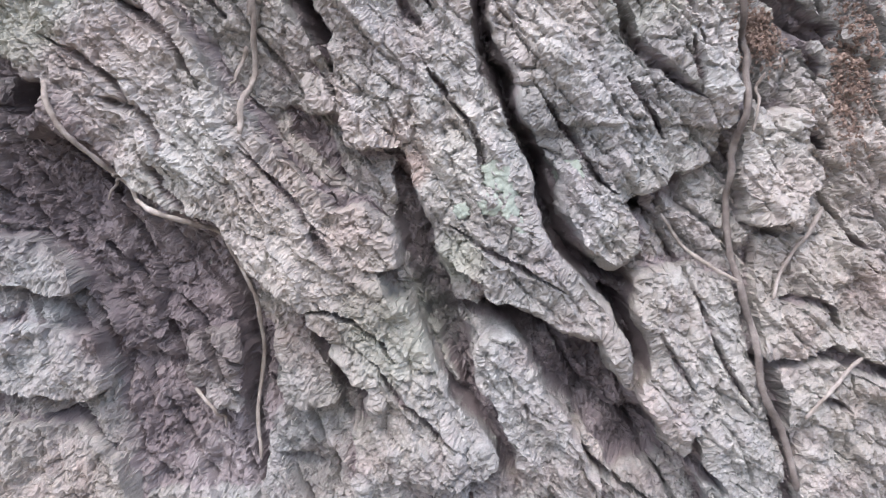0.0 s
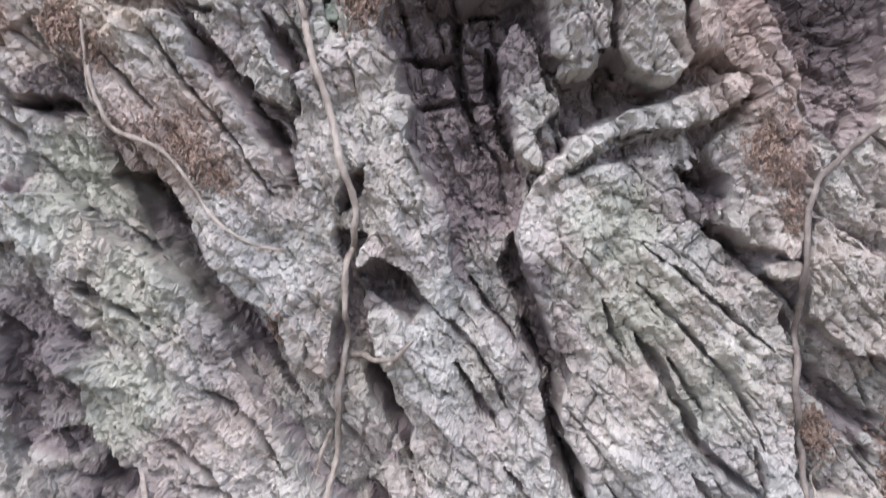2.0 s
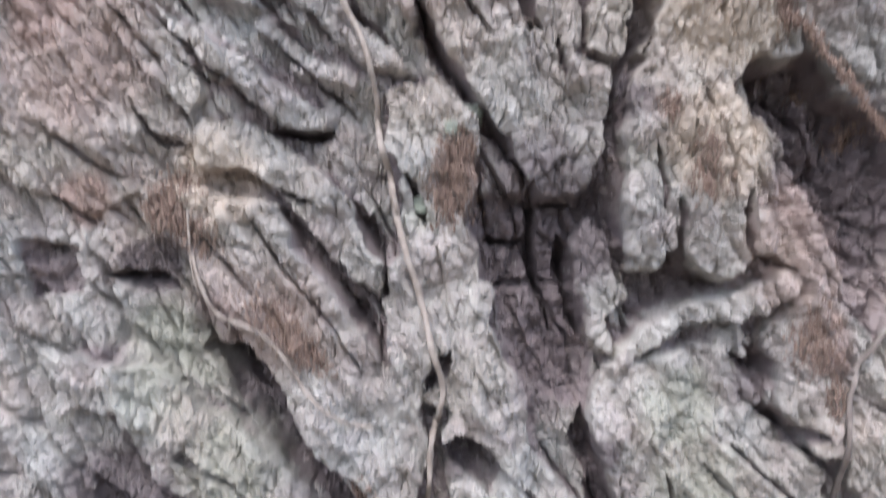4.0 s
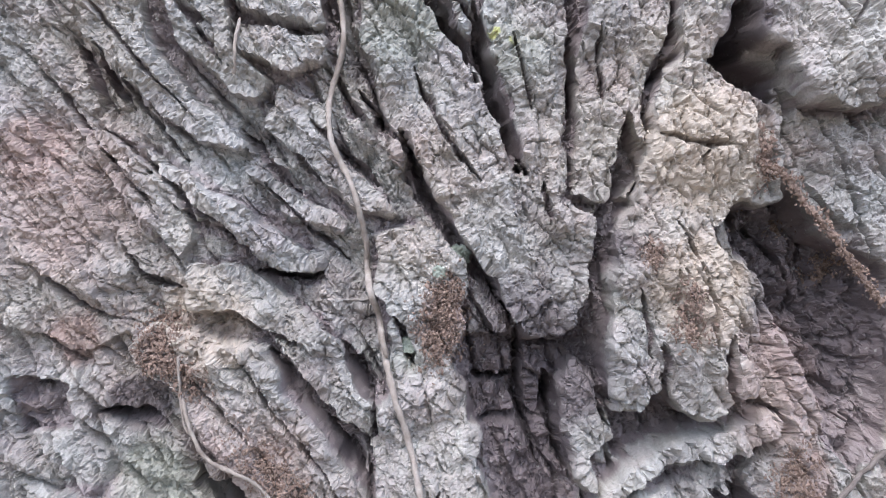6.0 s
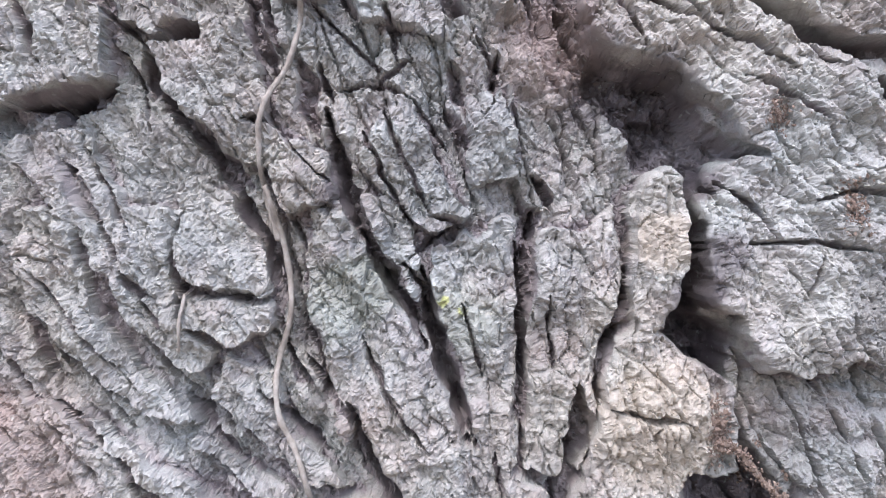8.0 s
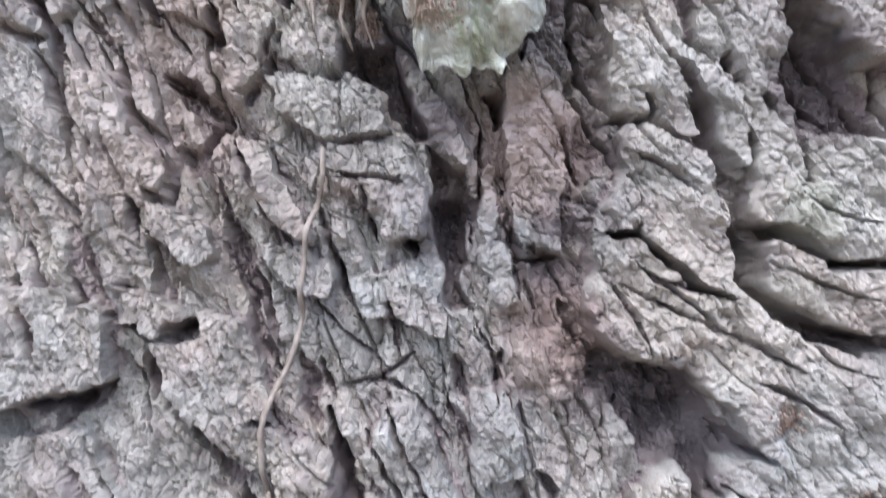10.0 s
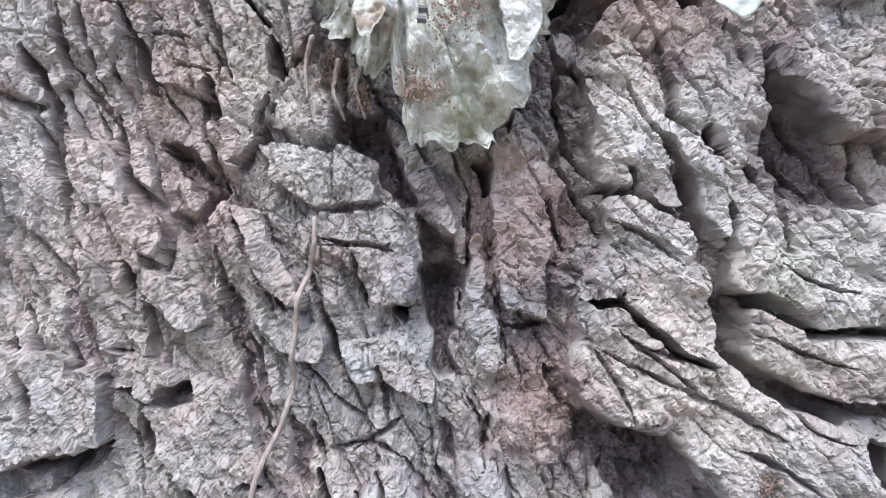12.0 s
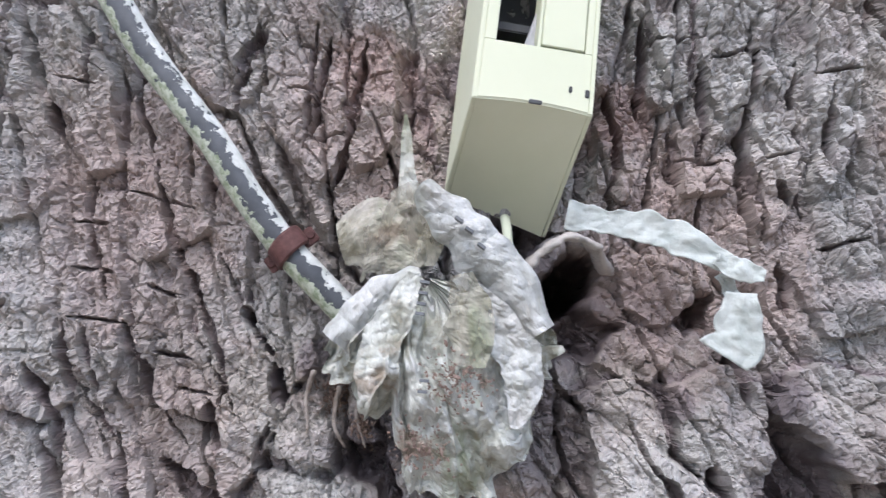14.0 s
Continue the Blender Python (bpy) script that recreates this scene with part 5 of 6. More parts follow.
# ---- loose things on the bark ----
WOOD = simple_material("dry_rootlet_skin", [(0.3, (0.16, 0.132, 0.115)), (0.5, (0.29, 0.255, 0.226)), (0.72, (0.45, 0.41, 0.375))], 160, 0.85, 0.25, 1800, 0.0004)
STEM = simple_material("vine_stem_skin", [(0.3, (0.1, 0.083, 0.076)), (0.55, (0.2, 0.175, 0.16)), (0.8, (0.36, 0.33, 0.3))], 200, 0.9, 0.2, 1500, 0.0006)
FRASS = simple_material("brown_frass", [(0.3, (0.12, 0.083, 0.068)), (0.5, (0.22, 0.162, 0.133)), (0.75, (0.35, 0.28, 0.235))], 700, 0.95, 0.15)
LICHEN = simple_material("pale_green_lichen", [(0.3, (0.24, 0.275, 0.235)), (0.5, (0.33, 0.37, 0.32)), (0.75, (0.41, 0.445, 0.395))], 500, 0.95, 0.1, 1500, 0.0006)
SOFT = blurred(HEIGHT, 5)


def soft_surface(x, z):
    i, j = int(np.clip((x - X0) / STEP, 0, NX - 1)), int(np.clip((z - Z0) / STEP, 0, NZ - 1))
    return float(BACK[j, i] - SOFT[j, i])


def spline(pts, count):
    """A smooth line of count points through the given ones."""
    pts = np.array(pts, float)
    p = np.vstack([2 * pts[0] - pts[1], pts, 2 * pts[-1] - pts[-2]])
    out = []
    for s in np.linspace(0, len(pts) - 1 - 1e-6, count):
        k, t = int(s), s - int(s)
        a, b, c, d = p[k], p[k + 1], p[k + 2], p[k + 3]
        out.append(0.5 * (2 * b + (c - a) * t + (2 * a - 5 * b + 4 * c - d) * t * t + (3 * b - a - 3 * c + d) * t**3))
    return np.array(out)


def tube(bm, line, radii, sides=8, lump=0.0, flat=1.0, twist=0.0):
    """A closed tube along a line of 3D points."""
    line = [Vector(p) for p in line]
    rings, side = [], Vector((0, -1, 0))
    for k, p in enumerate(line):
        ahead = (line[min(k + 1, len(line) - 1)] - line[max(k - 1, 0)]).normalized()
        side = (side - ahead * side.dot(ahead)).normalized()
        other = ahead.cross(side)
        ring = []
        for s in range(sides):
            a = 2 * math.pi * s / sides + twist * k
            r = radii[k] * (1 + lump * noise.noise(p * 500 + Vector((math.cos(a), math.sin(a), 0))))
            ring.append(bm.verts.new(p + side * (r * flat * math.cos(a)) + other * (r * math.sin(a))))
        rings.append(ring)
    for a, b in zip(rings, rings[1:]):
        for s in range(sides):
            bm.faces.new((a[s], a[(s + 1) % sides], b[(s + 1) % sides], b[s]))
    bm.faces.new(rings[0][::-1])
    bm.faces.new(rings[-1])
    for f in bm.faces:
        f.smooth = True
    return rings


def thing(name, bm, mat, label, category, group="", kind=""):
    me = bpy.data.meshes.new(name)
    bm.normal_update()
    bm.to_mesh(me)
    bm.free()
    me.materials.append(mat)
    return tagged(new(name, me), label, category, group, kind)


def rootlet(label, r0, r1, *mm):
    flat = spline(pairs(mm), max(14, len(mm) * 5))
    n = len(flat)
    radii = (0.55 if "vine" in label else 0.68) * np.linspace(r0, r1, n) / 1000 * (1 + 0.18 * np.array([noise.noise((x * 90, z * 90, 3)) for x, z in flat]))
    radii[0] *= 0.6
    radii[-1] *= 0.6
    y = np.array([top_of(x, z, 0.0022) for x, z in flat])
    for _ in range(5):
        e = np.r_[y[:1], y, y[-1:]]
        y = np.minimum((e[:-2] + e[1:-1] + e[2:]) / 3, y * 0.3 + 0.7 * (e[:-2] + e[1:-1] + e[2:]) / 3)
    wob = np.array([0.0006 * noise.noise((x * 70, z * 70, 9)) for x, z in flat])
    line = np.stack([flat[:, 0] + wob, y - 0.55 * radii, flat[:, 1]], 1)
    bm = bmesh.new()
    tube(bm, line, radii, 10, 0.45)
    vine = "vine" in label
    thing("vine_stem" if vine else "rootlet", bm, STEM if vine and r0 > 1.3 else WOOD, label, "vine" if vine else "rootlet", "rootlets on the bark")


def frass(x, z, rx, rz, count, lean, on=None):
    """A heap of bore dust and crumbs."""
    rng = random.Random(int(x * 7 + z * 13))
    bm = bmesh.new()
    c, s = math.cos(radians(lean)), math.sin(radians(lean))
    for _ in range(count * 4):
        u, v = rng.gauss(0, 0.5) * rx / 1000, rng.gauss(0, 0.5) * rz / 1000
        px, pz = x / 1000 + u * c + v * s, z / 1000 - u * s + v * c
        py = (surface(px, pz) if on is None else on / 1000) - rng.uniform(-0.0002, 0.0016)
        size = rng.uniform(0.00015, 0.0004) * rng.choice((1, 1, 1, 1.5))
        m = Matrix.LocRotScale((px, py, pz), Euler([rng.uniform(0, 6.3) for _ in range(3)]), (size * rng.uniform(0.6, 2.6), size, size * rng.uniform(0.5, 1)))
        bmesh.ops.create_cone(bm, cap_ends=True, segments=4, radius1=1, radius2=0.6, depth=1.6, matrix=m)
    thing("frass_clump", bm, FRASS, "clump of loose reddish-brown frass crumbs caught on bark", "frass", "frass clumps", "stuff")


def lichen(x, z, r):
    """A rosette of lobed lichen, moulded to the bark under it."""
    rng = random.Random(int(x * 31 + z))
    x, z, r = x / 1000, z / 1000, r / 1000
    bm = bmesh.new()
    rings, lobes, phase = [], rng.randint(6, 9), rng.uniform(0, 6)
    centre = bm.verts.new((x, soft_surface(x, z) - 0.0016, z))
    for k in range(1, 10):
        ring = []
        for s in range(40):
            a = 2 * math.pi * s / 40
            edge = 1 + 0.09 * math.sin(lobes * a + phase) + 0.06 * math.sin(3 * lobes * a + 2 * phase) + 0.22 * noise.noise((math.cos(a) * 2, math.sin(a) * 2, x * 300))
            q = k / 9
            px, pz = x + r * edge * q * math.cos(a), z + r * edge * q * math.sin(a)
            rise = 0.0005 + 0.0006 * (1 - q**5) + 0.0005 * noise.noise((px * 900, pz * 900, 0)) - (0.0026 if k == 9 else 0)
            ring.append(bm.verts.new((px, soft_surface(px, pz) - rise, pz)))
        rings.append(ring)
    for s in range(40):
        bm.faces.new((centre, rings[0][(s + 1) % 40], rings[0][s]))
        for a, b in zip(rings, rings[1:]):
            bm.faces.new((a[s], a[(s + 1) % 40], b[(s + 1) % 40], b[s]))
    for f in bm.faces:
        f.smooth = True
    thing("lichen_rosette", bm, LICHEN, "pale mint-green crusty lichen rosette on bark", "lichen", "lichen rosettes")


# loose things begin
rootlet('long pale dry rootlet lying on the bark', 1.2, 1.38, 2.9, 1001.0, 2.1, 989.0, -1.7, 974.8, -3.4, 958.7, -6.1, 941.5, -14.6, 918.7, -15.3, 907.3, -15.0, 893.8, -10.6, 879.3, -14.0, 895.8, -8.5, 876.4, -6.2, 856.7, -10.3, 841.0, -9.2, 826.3, -2.8, 812.8, 1.7, 795.5, 1.9, 788.1, 5.1, 775.3, 8.9, 759.4)
rootlet('grey dry twig lying down a bark ridge', 1.55, 1.2, 6.1, 770.6, 7.9, 760.4, 12.4, 746.0, 17.0, 732.0, 19.7, 720.8, 23.5, 708.6, 22.2, 698.5, 19.8, 689.3, 19.4, 673.0, 18.0, 660.8, 15.8, 648.7, 16.8, 652.7, 15.6, 639.6, 14.4, 627.5, 14.3, 616.4)
rootlet('thin brown rootlet hooked over a bark ridge', 1.2, 0.86, -39.2, 630.5, -35.1, 620.4, -29.9, 612.3, -22.7, 601.2, -13.4, 596.2, -4.2, 592.3, 3.0, 588.3, 8.2, 578.4, 13.3, 569.5, 13.2, 556.3, 12.0, 536.9, 12.9, 518.5)
rootlet('short thin rootlet end', 0.69, 0.43, -22.7, 605.2, -27.9, 602.2, -29.9, 597.1)
rootlet('dark woody vine stem clinging to the bark', 1.55, 1.89, 169.9, 730.0, 162.4, 724.3, 156.8, 719.5, 147.3, 708.9, 145.2, 692.2, 146.7, 673.5, 144.6, 656.8, 148.3, 641.1, 148.2, 632.3, 146.3, 613.7, 146.4, 596.0, 148.5, 578.4, 152.6, 563.7, 155.7, 547.8, 162.6, 535.9, 166.7, 520.0)
rootlet('pale dry side shoot of a vine', 1.2, 0.86, 172.4, 597.2, 163.9, 585.4, 158.3, 572.6)
rootlet('pale dry side shoot of a vine', 1.03, 1.03, 182.7, 557.0, 174.1, 550.0, 167.4, 541.0)
rootlet('thin dry side shoot of a vine', 0.86, 1.03, 128.9, 595.0, 134.8, 586.2, 141.7, 581.3, 148.5, 577.5)
rootlet('thin dry side shoot of a vine', 0.69, 0.69, 155.0, 633.3, 152.1, 626.4, 150.1, 617.6)
rootlet('thin brown rootlet crossing a bark ridge', 1.03, 0.69, -52.1, 746.7, -48.7, 735.7, -43.9, 728.5, -32.6, 724.1, -24.6, 716.8, -16.8, 705.4, -5.7, 697.0, 2.5, 694.7)
rootlet('short thin rootlet end', 0.69, 0.43, -43.9, 728.5, -44.2, 722.4, -47.6, 719.4)
rootlet('short pale broken twig', 1.2, 0.69, 20.1, 663.8, 32.4, 664.7, 39.6, 670.7)
rootlet('short pale broken twig', 0.86, 0.52, -6.4, 540.8, 0.8, 535.7, 1.7, 527.6)
rootlet('short pale broken twig', 1.03, 0.69, 13.6, 640.6, 10.4, 633.5, 10.4, 629.5)
rootlet('short pale broken twig', 0.86, 0.52, -37.0, 862.7, -38.1, 847.2, -39.2, 846.1)
rootlet('thin curled rootlet end', 0.69, 0.43, -54.0, 759.6, -52.9, 748.6, -51.6, 739.8, -49.8, 735.7)
rootlet('short rusty-brown frayed fibre strip hanging from bark', 1.38, 0.69, 2.5, 1057.8, -0.2, 1049.8, 0.1, 1038.9)
rootlet('short rusty-brown frayed fibre strip hanging from bark', 1.38, 0.69, 9.7, 1053.0, 7.9, 1043.0, 11.2, 1033.1)
rootlet('short rusty-brown frayed fibre strip hanging from bark', 1.2, 0.52, 16.7, 1051.2, 14.9, 1043.2, 18.2, 1033.3)
frass(154.0, 641.1, 5.5, 6.5, 140, 0)
frass(177.8, 633.2, 5.8, 18.9, 420, 0)
frass(-63.4, 758.0, 7.7, 7.7, 180, 0)
frass(-53.5, 753.2, 10.3, 5.2, 160, 40)
frass(-26.3, 725.0, 12.9, 5.5, 260, 40)
frass(-17.4, 716.6, 8.6, 4.3, 120, 40)
frass(-2.2, 672.2, 5.5, 5.8, 150, 0)
frass(24.9, 765.8, 7.7, 9.5, 300, 0)
frass(99.5, 769.9, 5.5, 5.2, 110, 0)
frass(135.9, 723.0, 7.7, 11.2, 220, 0)
frass(142.5, 707.0, 3.8, 8.6, 80, 0)
frass(150.2, 645.0, 6.5, 7.2, 180, 0)
frass(-61.9, 765.9, 8.6, 6.9, 220, 0)
frass(27.0, 778.0, 5.8, 8.6, 220, 0)
frass(99.7, 778.8, 3.4, 5.8, 90, 0)
frass(89.3, 792.7, 3.1, 4.5, 60, 0)
frass(123.9, 821.5, 4.1, 8.6, 130, 0)
frass(135.6, 813.5, 5.8, 2.4, 90, -40)
frass(144.9, 802.5, 5.8, 2.4, 90, -45)
frass(158.3, 788.1, 5.8, 4.5, 120, -50)
frass(142.0, 918.3, 4.5, 4.5, 60, 0)
frass(163.7, 890.3, 3.8, 8.6, 80, 0)
frass(46.3, 1056, 9.5, 8, 60, 0, -36.5)
frass(38, 1037, 8.5, 8.0, 50, 0, -31.5)
frass(7.7, 1050.0, 4.5, 6.9, 120, 0)
frass(17.0, 1039.2, 2.8, 7.6, 80, 0)
lichen(83.9, 606.0, 4.8)
lichen(88.8, 601.2, 4.5)
lichen(81.8, 598.1, 3.4)
lichen(87.1, 596.4, 2.8)
lichen(90.9, 592.8, 2.9)
lichen(102.7, 606.4, 4.1)
lichen(73.7, 595.9, 2.4)
lichen(31.1, 791.0, 3.8)
lichen(24.9, 785.9, 2.4)
lichen(15.7, 762.6, 2.8)


def frass_strand(*mm):
    """A strand of crumbs and web that hangs clear of a hollow, from one slab to the next."""
    rng = random.Random(12)
    flat = spline(pairs(mm), 90)
    depth = np.linspace(-0.0135, -0.0045, 90) + 0.0012 * np.array([noise.noise((k * 0.15, 0, 4)) for k in range(90)])
    line = np.stack([flat[:, 0], depth, flat[:, 1]], 1)
    bm = bmesh.new()
    tube(bm, line, [0.0009 * rng.uniform(0.5, 1.3) for _ in range(90)], 6, 0.8)
    for p in line:
        for _ in range(7):
            size = rng.uniform(0.0002, 0.0005)
            m = Matrix.LocRotScale(Vector(p) + Vector([rng.gauss(0, 0.0009) for _ in range(3)]), Euler([rng.uniform(0, 6.3) for _ in range(3)]), (size * rng.uniform(0.8, 2.2), size, size))
            bmesh.ops.create_cone(bm, cap_ends=True, segments=4, radius1=1, radius2=0.6, depth=1.6, matrix=m)
    thing("frass_strand", bm, FRASS, "hanging strand of pale brown frass crumbs and web", "frass", "frass clumps", "stuff")


frass_strand(122, 820, 129, 817, 136, 809, 144, 801, 151, 793, 157, 786, 164, 778)
# loose things end


# ---- cable with its clip ----
def cable_material():
    m, n, l, b = material("flaking_painted_cable", 0.55, 0.4)
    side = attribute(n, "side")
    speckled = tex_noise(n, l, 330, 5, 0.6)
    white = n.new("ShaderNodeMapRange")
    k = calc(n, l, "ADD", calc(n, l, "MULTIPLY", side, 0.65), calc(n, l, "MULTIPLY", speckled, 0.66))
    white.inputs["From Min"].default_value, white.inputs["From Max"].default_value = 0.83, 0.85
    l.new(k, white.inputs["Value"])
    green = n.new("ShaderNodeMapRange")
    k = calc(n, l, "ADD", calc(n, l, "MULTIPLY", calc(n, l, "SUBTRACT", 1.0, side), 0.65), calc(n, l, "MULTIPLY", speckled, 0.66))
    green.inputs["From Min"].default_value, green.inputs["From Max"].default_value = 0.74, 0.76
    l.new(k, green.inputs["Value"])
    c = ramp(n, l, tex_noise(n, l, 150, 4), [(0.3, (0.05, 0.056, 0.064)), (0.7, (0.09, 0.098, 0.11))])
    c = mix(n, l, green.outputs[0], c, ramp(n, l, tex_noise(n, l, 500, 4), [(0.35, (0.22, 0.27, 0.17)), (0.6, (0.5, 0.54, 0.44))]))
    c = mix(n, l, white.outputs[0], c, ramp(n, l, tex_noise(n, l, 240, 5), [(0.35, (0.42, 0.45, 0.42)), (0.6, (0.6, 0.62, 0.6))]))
    l.new(c, b.inputs["Base Color"])
    bump(n, l, b, calc(n, l, "ADD", white.outputs[0], green.outputs[0]), 0.7, 0.0004)
    return m


def build_cable():
    flat = spline(pairs([-92, 1216, -79, 1196, -66.9, 1176.9, -54.3, 1157.7, -32.5, 1130.5, -19.6, 1111.5, -8.1, 1096.5, 3, 1085, 12, 1076, 21, 1066]), 90)
    depth = np.interp(flat[:, 1], [1.066, 1.09, 1.12, 1.2], [-0.008, -0.013, -0.016, -0.018])
    bm = bmesh.new()
    tube(bm, np.stack([flat[:, 0], depth, flat[:, 1]], 1), np.full(90, 0.0050), 24, 0.03)
    root = tagged(new("power_cable"), "thick dark grey cable with flaking white and green paint", "cable")
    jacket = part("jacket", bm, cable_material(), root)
    me = jacket.data
    n = np.zeros(len(me.vertices) * 3, np.float32)
    me.vertices.foreach_get("normal", n)
    n = n.reshape(-1, 3)
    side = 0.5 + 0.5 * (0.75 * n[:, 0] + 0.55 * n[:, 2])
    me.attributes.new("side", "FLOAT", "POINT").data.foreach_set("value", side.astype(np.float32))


build_cable()
RUST = simple_material("rusted_brown_strap", [(0.3, (0.05, 0.022, 0.02)), (0.6, (0.115, 0.055, 0.05)), (0.8, (0.18, 0.1, 0.09))], 300, 0.7, 0.3, 900, 0.0003)


def build_clip():
    root = tagged(new("cable_clip"), "rusty brown strap clip holding the cable to the bark", "clip")
    along = Vector((0.62, 0.0, -0.785)).normalized()
    out = Vector((0, -1, 0))
    across = along.cross(out)
    mid = Vector((-0.0066, -0.0137, 1.0960))
    bm = bmesh.new()
    loops = []
    for k in range(33):
        a = math.pi * (-0.62 + 1.24 * k / 32) * 1.0
        ring = []
        for w, r in ((-0.0034, 0.0053), (-0.0036, 0.0059), (-0.0029, 0.0065), (0.0029, 0.0065), (0.0036, 0.0059), (0.0034, 0.0053)):
            ring.append(bm.verts.new(mid + along * (w + 0.0009 * math.sin(a)) + (out * math.cos(a) + across * math.sin(a)) * r))
        loops.append(ring)
    for a, b in zip(loops, loops[1:]):
        for s in range(6):
            bm.faces.new((a[s], a[(s + 1) % 6], b[(s + 1) % 6], b[s]))
    bm.faces.new(loops[0][::-1])
    bm.faces.new(loops[-1])
    bmesh.ops.recalc_face_normals(bm, faces=bm.faces)
    part("strap", bm, RUST, root)
    for sign in (-1, 1):
        bm = bmesh.new()
        m = Matrix.Translation(mid + across * sign * 0.0068 - out * 0.0045) @ Matrix((along, across, out)).transposed().to_4x4() @ Matrix.Diagonal((0.0056, 0.0052, 0.0014, 1))
        bmesh.ops.create_cube(bm, size=1, matrix=m)
        bmesh.ops.bevel(bm, geom=bm.edges, offset=0.0004, segments=2, affect="EDGES")
        part("foot", bm, RUST, root)
        bm = bmesh.new()
        m = Matrix.Translation(mid + across * sign * 0.0078 - out * 0.0036) @ Matrix((along, across, out)).transposed().to_4x4()
        bmesh.ops.create_cone(bm, cap_ends=True, segments=12, radius1=0.0015, radius2=0.0011, depth=0.0009, matrix=m)
        part("nail_head", bm, RUST, root)


build_clip()

# ---- the cream plastic box ----
CREAM = simple_material("cream_plastic", [(0.3, (0.63, 0.67, 0.49)), (0.6, (0.67, 0.7, 0.525)), (0.8, (0.69, 0.715, 0.56))], 25, 0.4, 0.45, 2500, 0.00008)
# dark plastic of the box recess and slots; their shade is in the colour
DARK = simple_material("recess_shade_plastic", [(0.3, (0.05, 0.052, 0.055)), (0.7, (0.1, 0.105, 0.11))], 60, 0.6, 0.3)
STEEL = simple_material("dull_grey_metal", [(0.3, (0.3, 0.31, 0.32)), (0.7, (0.5, 0.51, 0.52))], 90, 0.4, 0.5)


def block(x0, x1, y0, y1, z0, z1, bevel=0.0, m=None):
    bm = bmesh.new()
    bmesh.ops.create_cube(bm, size=1, matrix=Matrix.Translation(((x0 + x1) / 2, (y0 + y1) / 2, (z0 + z1) / 2)) @ Matrix.Diagonal((x1 - x0, y1 - y0, z1 - z0, 1)))
    if bevel:
        bmesh.ops.bevel(bm, geom=bm.edges, offset=bevel, segments=3, affect="EDGES")
    if m is not None:
        bm.transform(m)
    return bm


def build_box():
    """Local axes: x to the right, y into the trunk, z up; the front lower edge lies at the origin."""
    root = tagged(new("plastic_box"), "cream plastic electrical box with an open front window", "electrical box")
    w, h, d = 0.0367, 0.072, 0.041

    def shaped(bm):
        # the underside runs down towards the trunk, the lower edge bows a little, the top is narrower
        for v in bm.verts:
            q = v.co.z / h
            v.co.x *= 1 - 0.06 * q
            if v.co.z < 0.02:
                k = 1 - v.co.z / 0.02
                v.co.z -= k * (0.0265 + 0.28 * v.co.x) * max(0.0, v.co.y) / d
                v.co.x *= 1 - 0.01 * k * max(0.0, v.co.y) / d
                v.co.z += k * 0.0012 * (1 - (v.co.x / (w / 2)) ** 2) * (1 - max(0.0, v.co.y) / d)
        return bm

    def finely(x0, x1, y0, y1, z0, z1, bevel):
        bm = block(x0, x1, y0, y1, z0, z1, bevel)
        bmesh.ops.subdivide_edges(bm, edges=[e for e in bm.edges if e.calc_length() > 0.008], cuts=5, use_grid_fill=True)
        return shaped(bm)

    e = 0.0016
    half = w / 2
    part("left_wall", finely(-half, -half + e, 0.0, d, 0.0, h, 0.0003), CREAM, root)
    part("right_wall", finely(half - e, half, 0.0, d, 0.0, h, 0.0003), CREAM, root)
    part("bottom_wall", finely(-half + e, half - e, 0.0004, d, 0.0, e, 0.0), CREAM, root)
    part("top_wall", finely(-half + e, half - e, 0.0004, d, h - e, h, 0.0), CREAM, root)
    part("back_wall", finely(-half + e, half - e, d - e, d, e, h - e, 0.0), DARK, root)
    part("lower_front", finely(-half + e, half - e, 0.0, e, 0.0003, 0.0185, 0.0002), CREAM, root)
    part("left_stile", finely(-half + e, -half + 0.0052, 0.0, e, 0.0185, h, 0.0002), CREAM, root)
    part("cover_panel", finely(0.0008, half - 0.0042, -0.0003, e, 0.0190, h - 0.002, 0.0003), CREAM, root, "smooth cream front cover panel")
    part("right_stile", finely(half - 0.0038, half - e, 0.0, e, 0.0185, h, 0.0002), CREAM, root)
    part("divider", finely(-0.0004, 0.0006, 0.0003, 0.008, 0.0185, h, 0.0001), CREAM, root)
    lever = block(-0.0062, -0.0012, 0.005, 0.009, 0.0195, 0.060, 0.0006)
    lever.transform(Matrix.Translation((0, 0, 0.02)) @ Matrix.Rotation(radians(14), 4, "Y") @ Matrix.Translation((0.003, 0, -0.02)))
    part("lever", lever, STEEL, root, "dull grey metal lever inside the window")
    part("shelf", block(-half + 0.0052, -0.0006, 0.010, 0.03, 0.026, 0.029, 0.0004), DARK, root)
    # each slot is a dark block on the face, coloured like a shaded opening
    for x, z, s in ((0.0108, 0.0068, 0.0010), (0.0160, 0.0062, 0.0013)):
        part("slot", block(x - s / 2, x + s / 2, -0.0004, 0.0008, z - s * 0.9, z + s, 0.0002), DARK, root, "small slot in the front, its shade a dark block")
    part("chip", block(-0.0014, 0.0026, -0.0003, 0.0008, 0.0009, 0.0021, 0.0002), DARK, root, "small dark chip in the lower edge")
    root.matrix_world = Matrix.Translation((0.0681, -0.0365, 1.136)) @ Matrix.Rotation(radians(5.3), 4, "Y") @ Matrix.Rotation(radians(9), 4, "Z")


build_box()

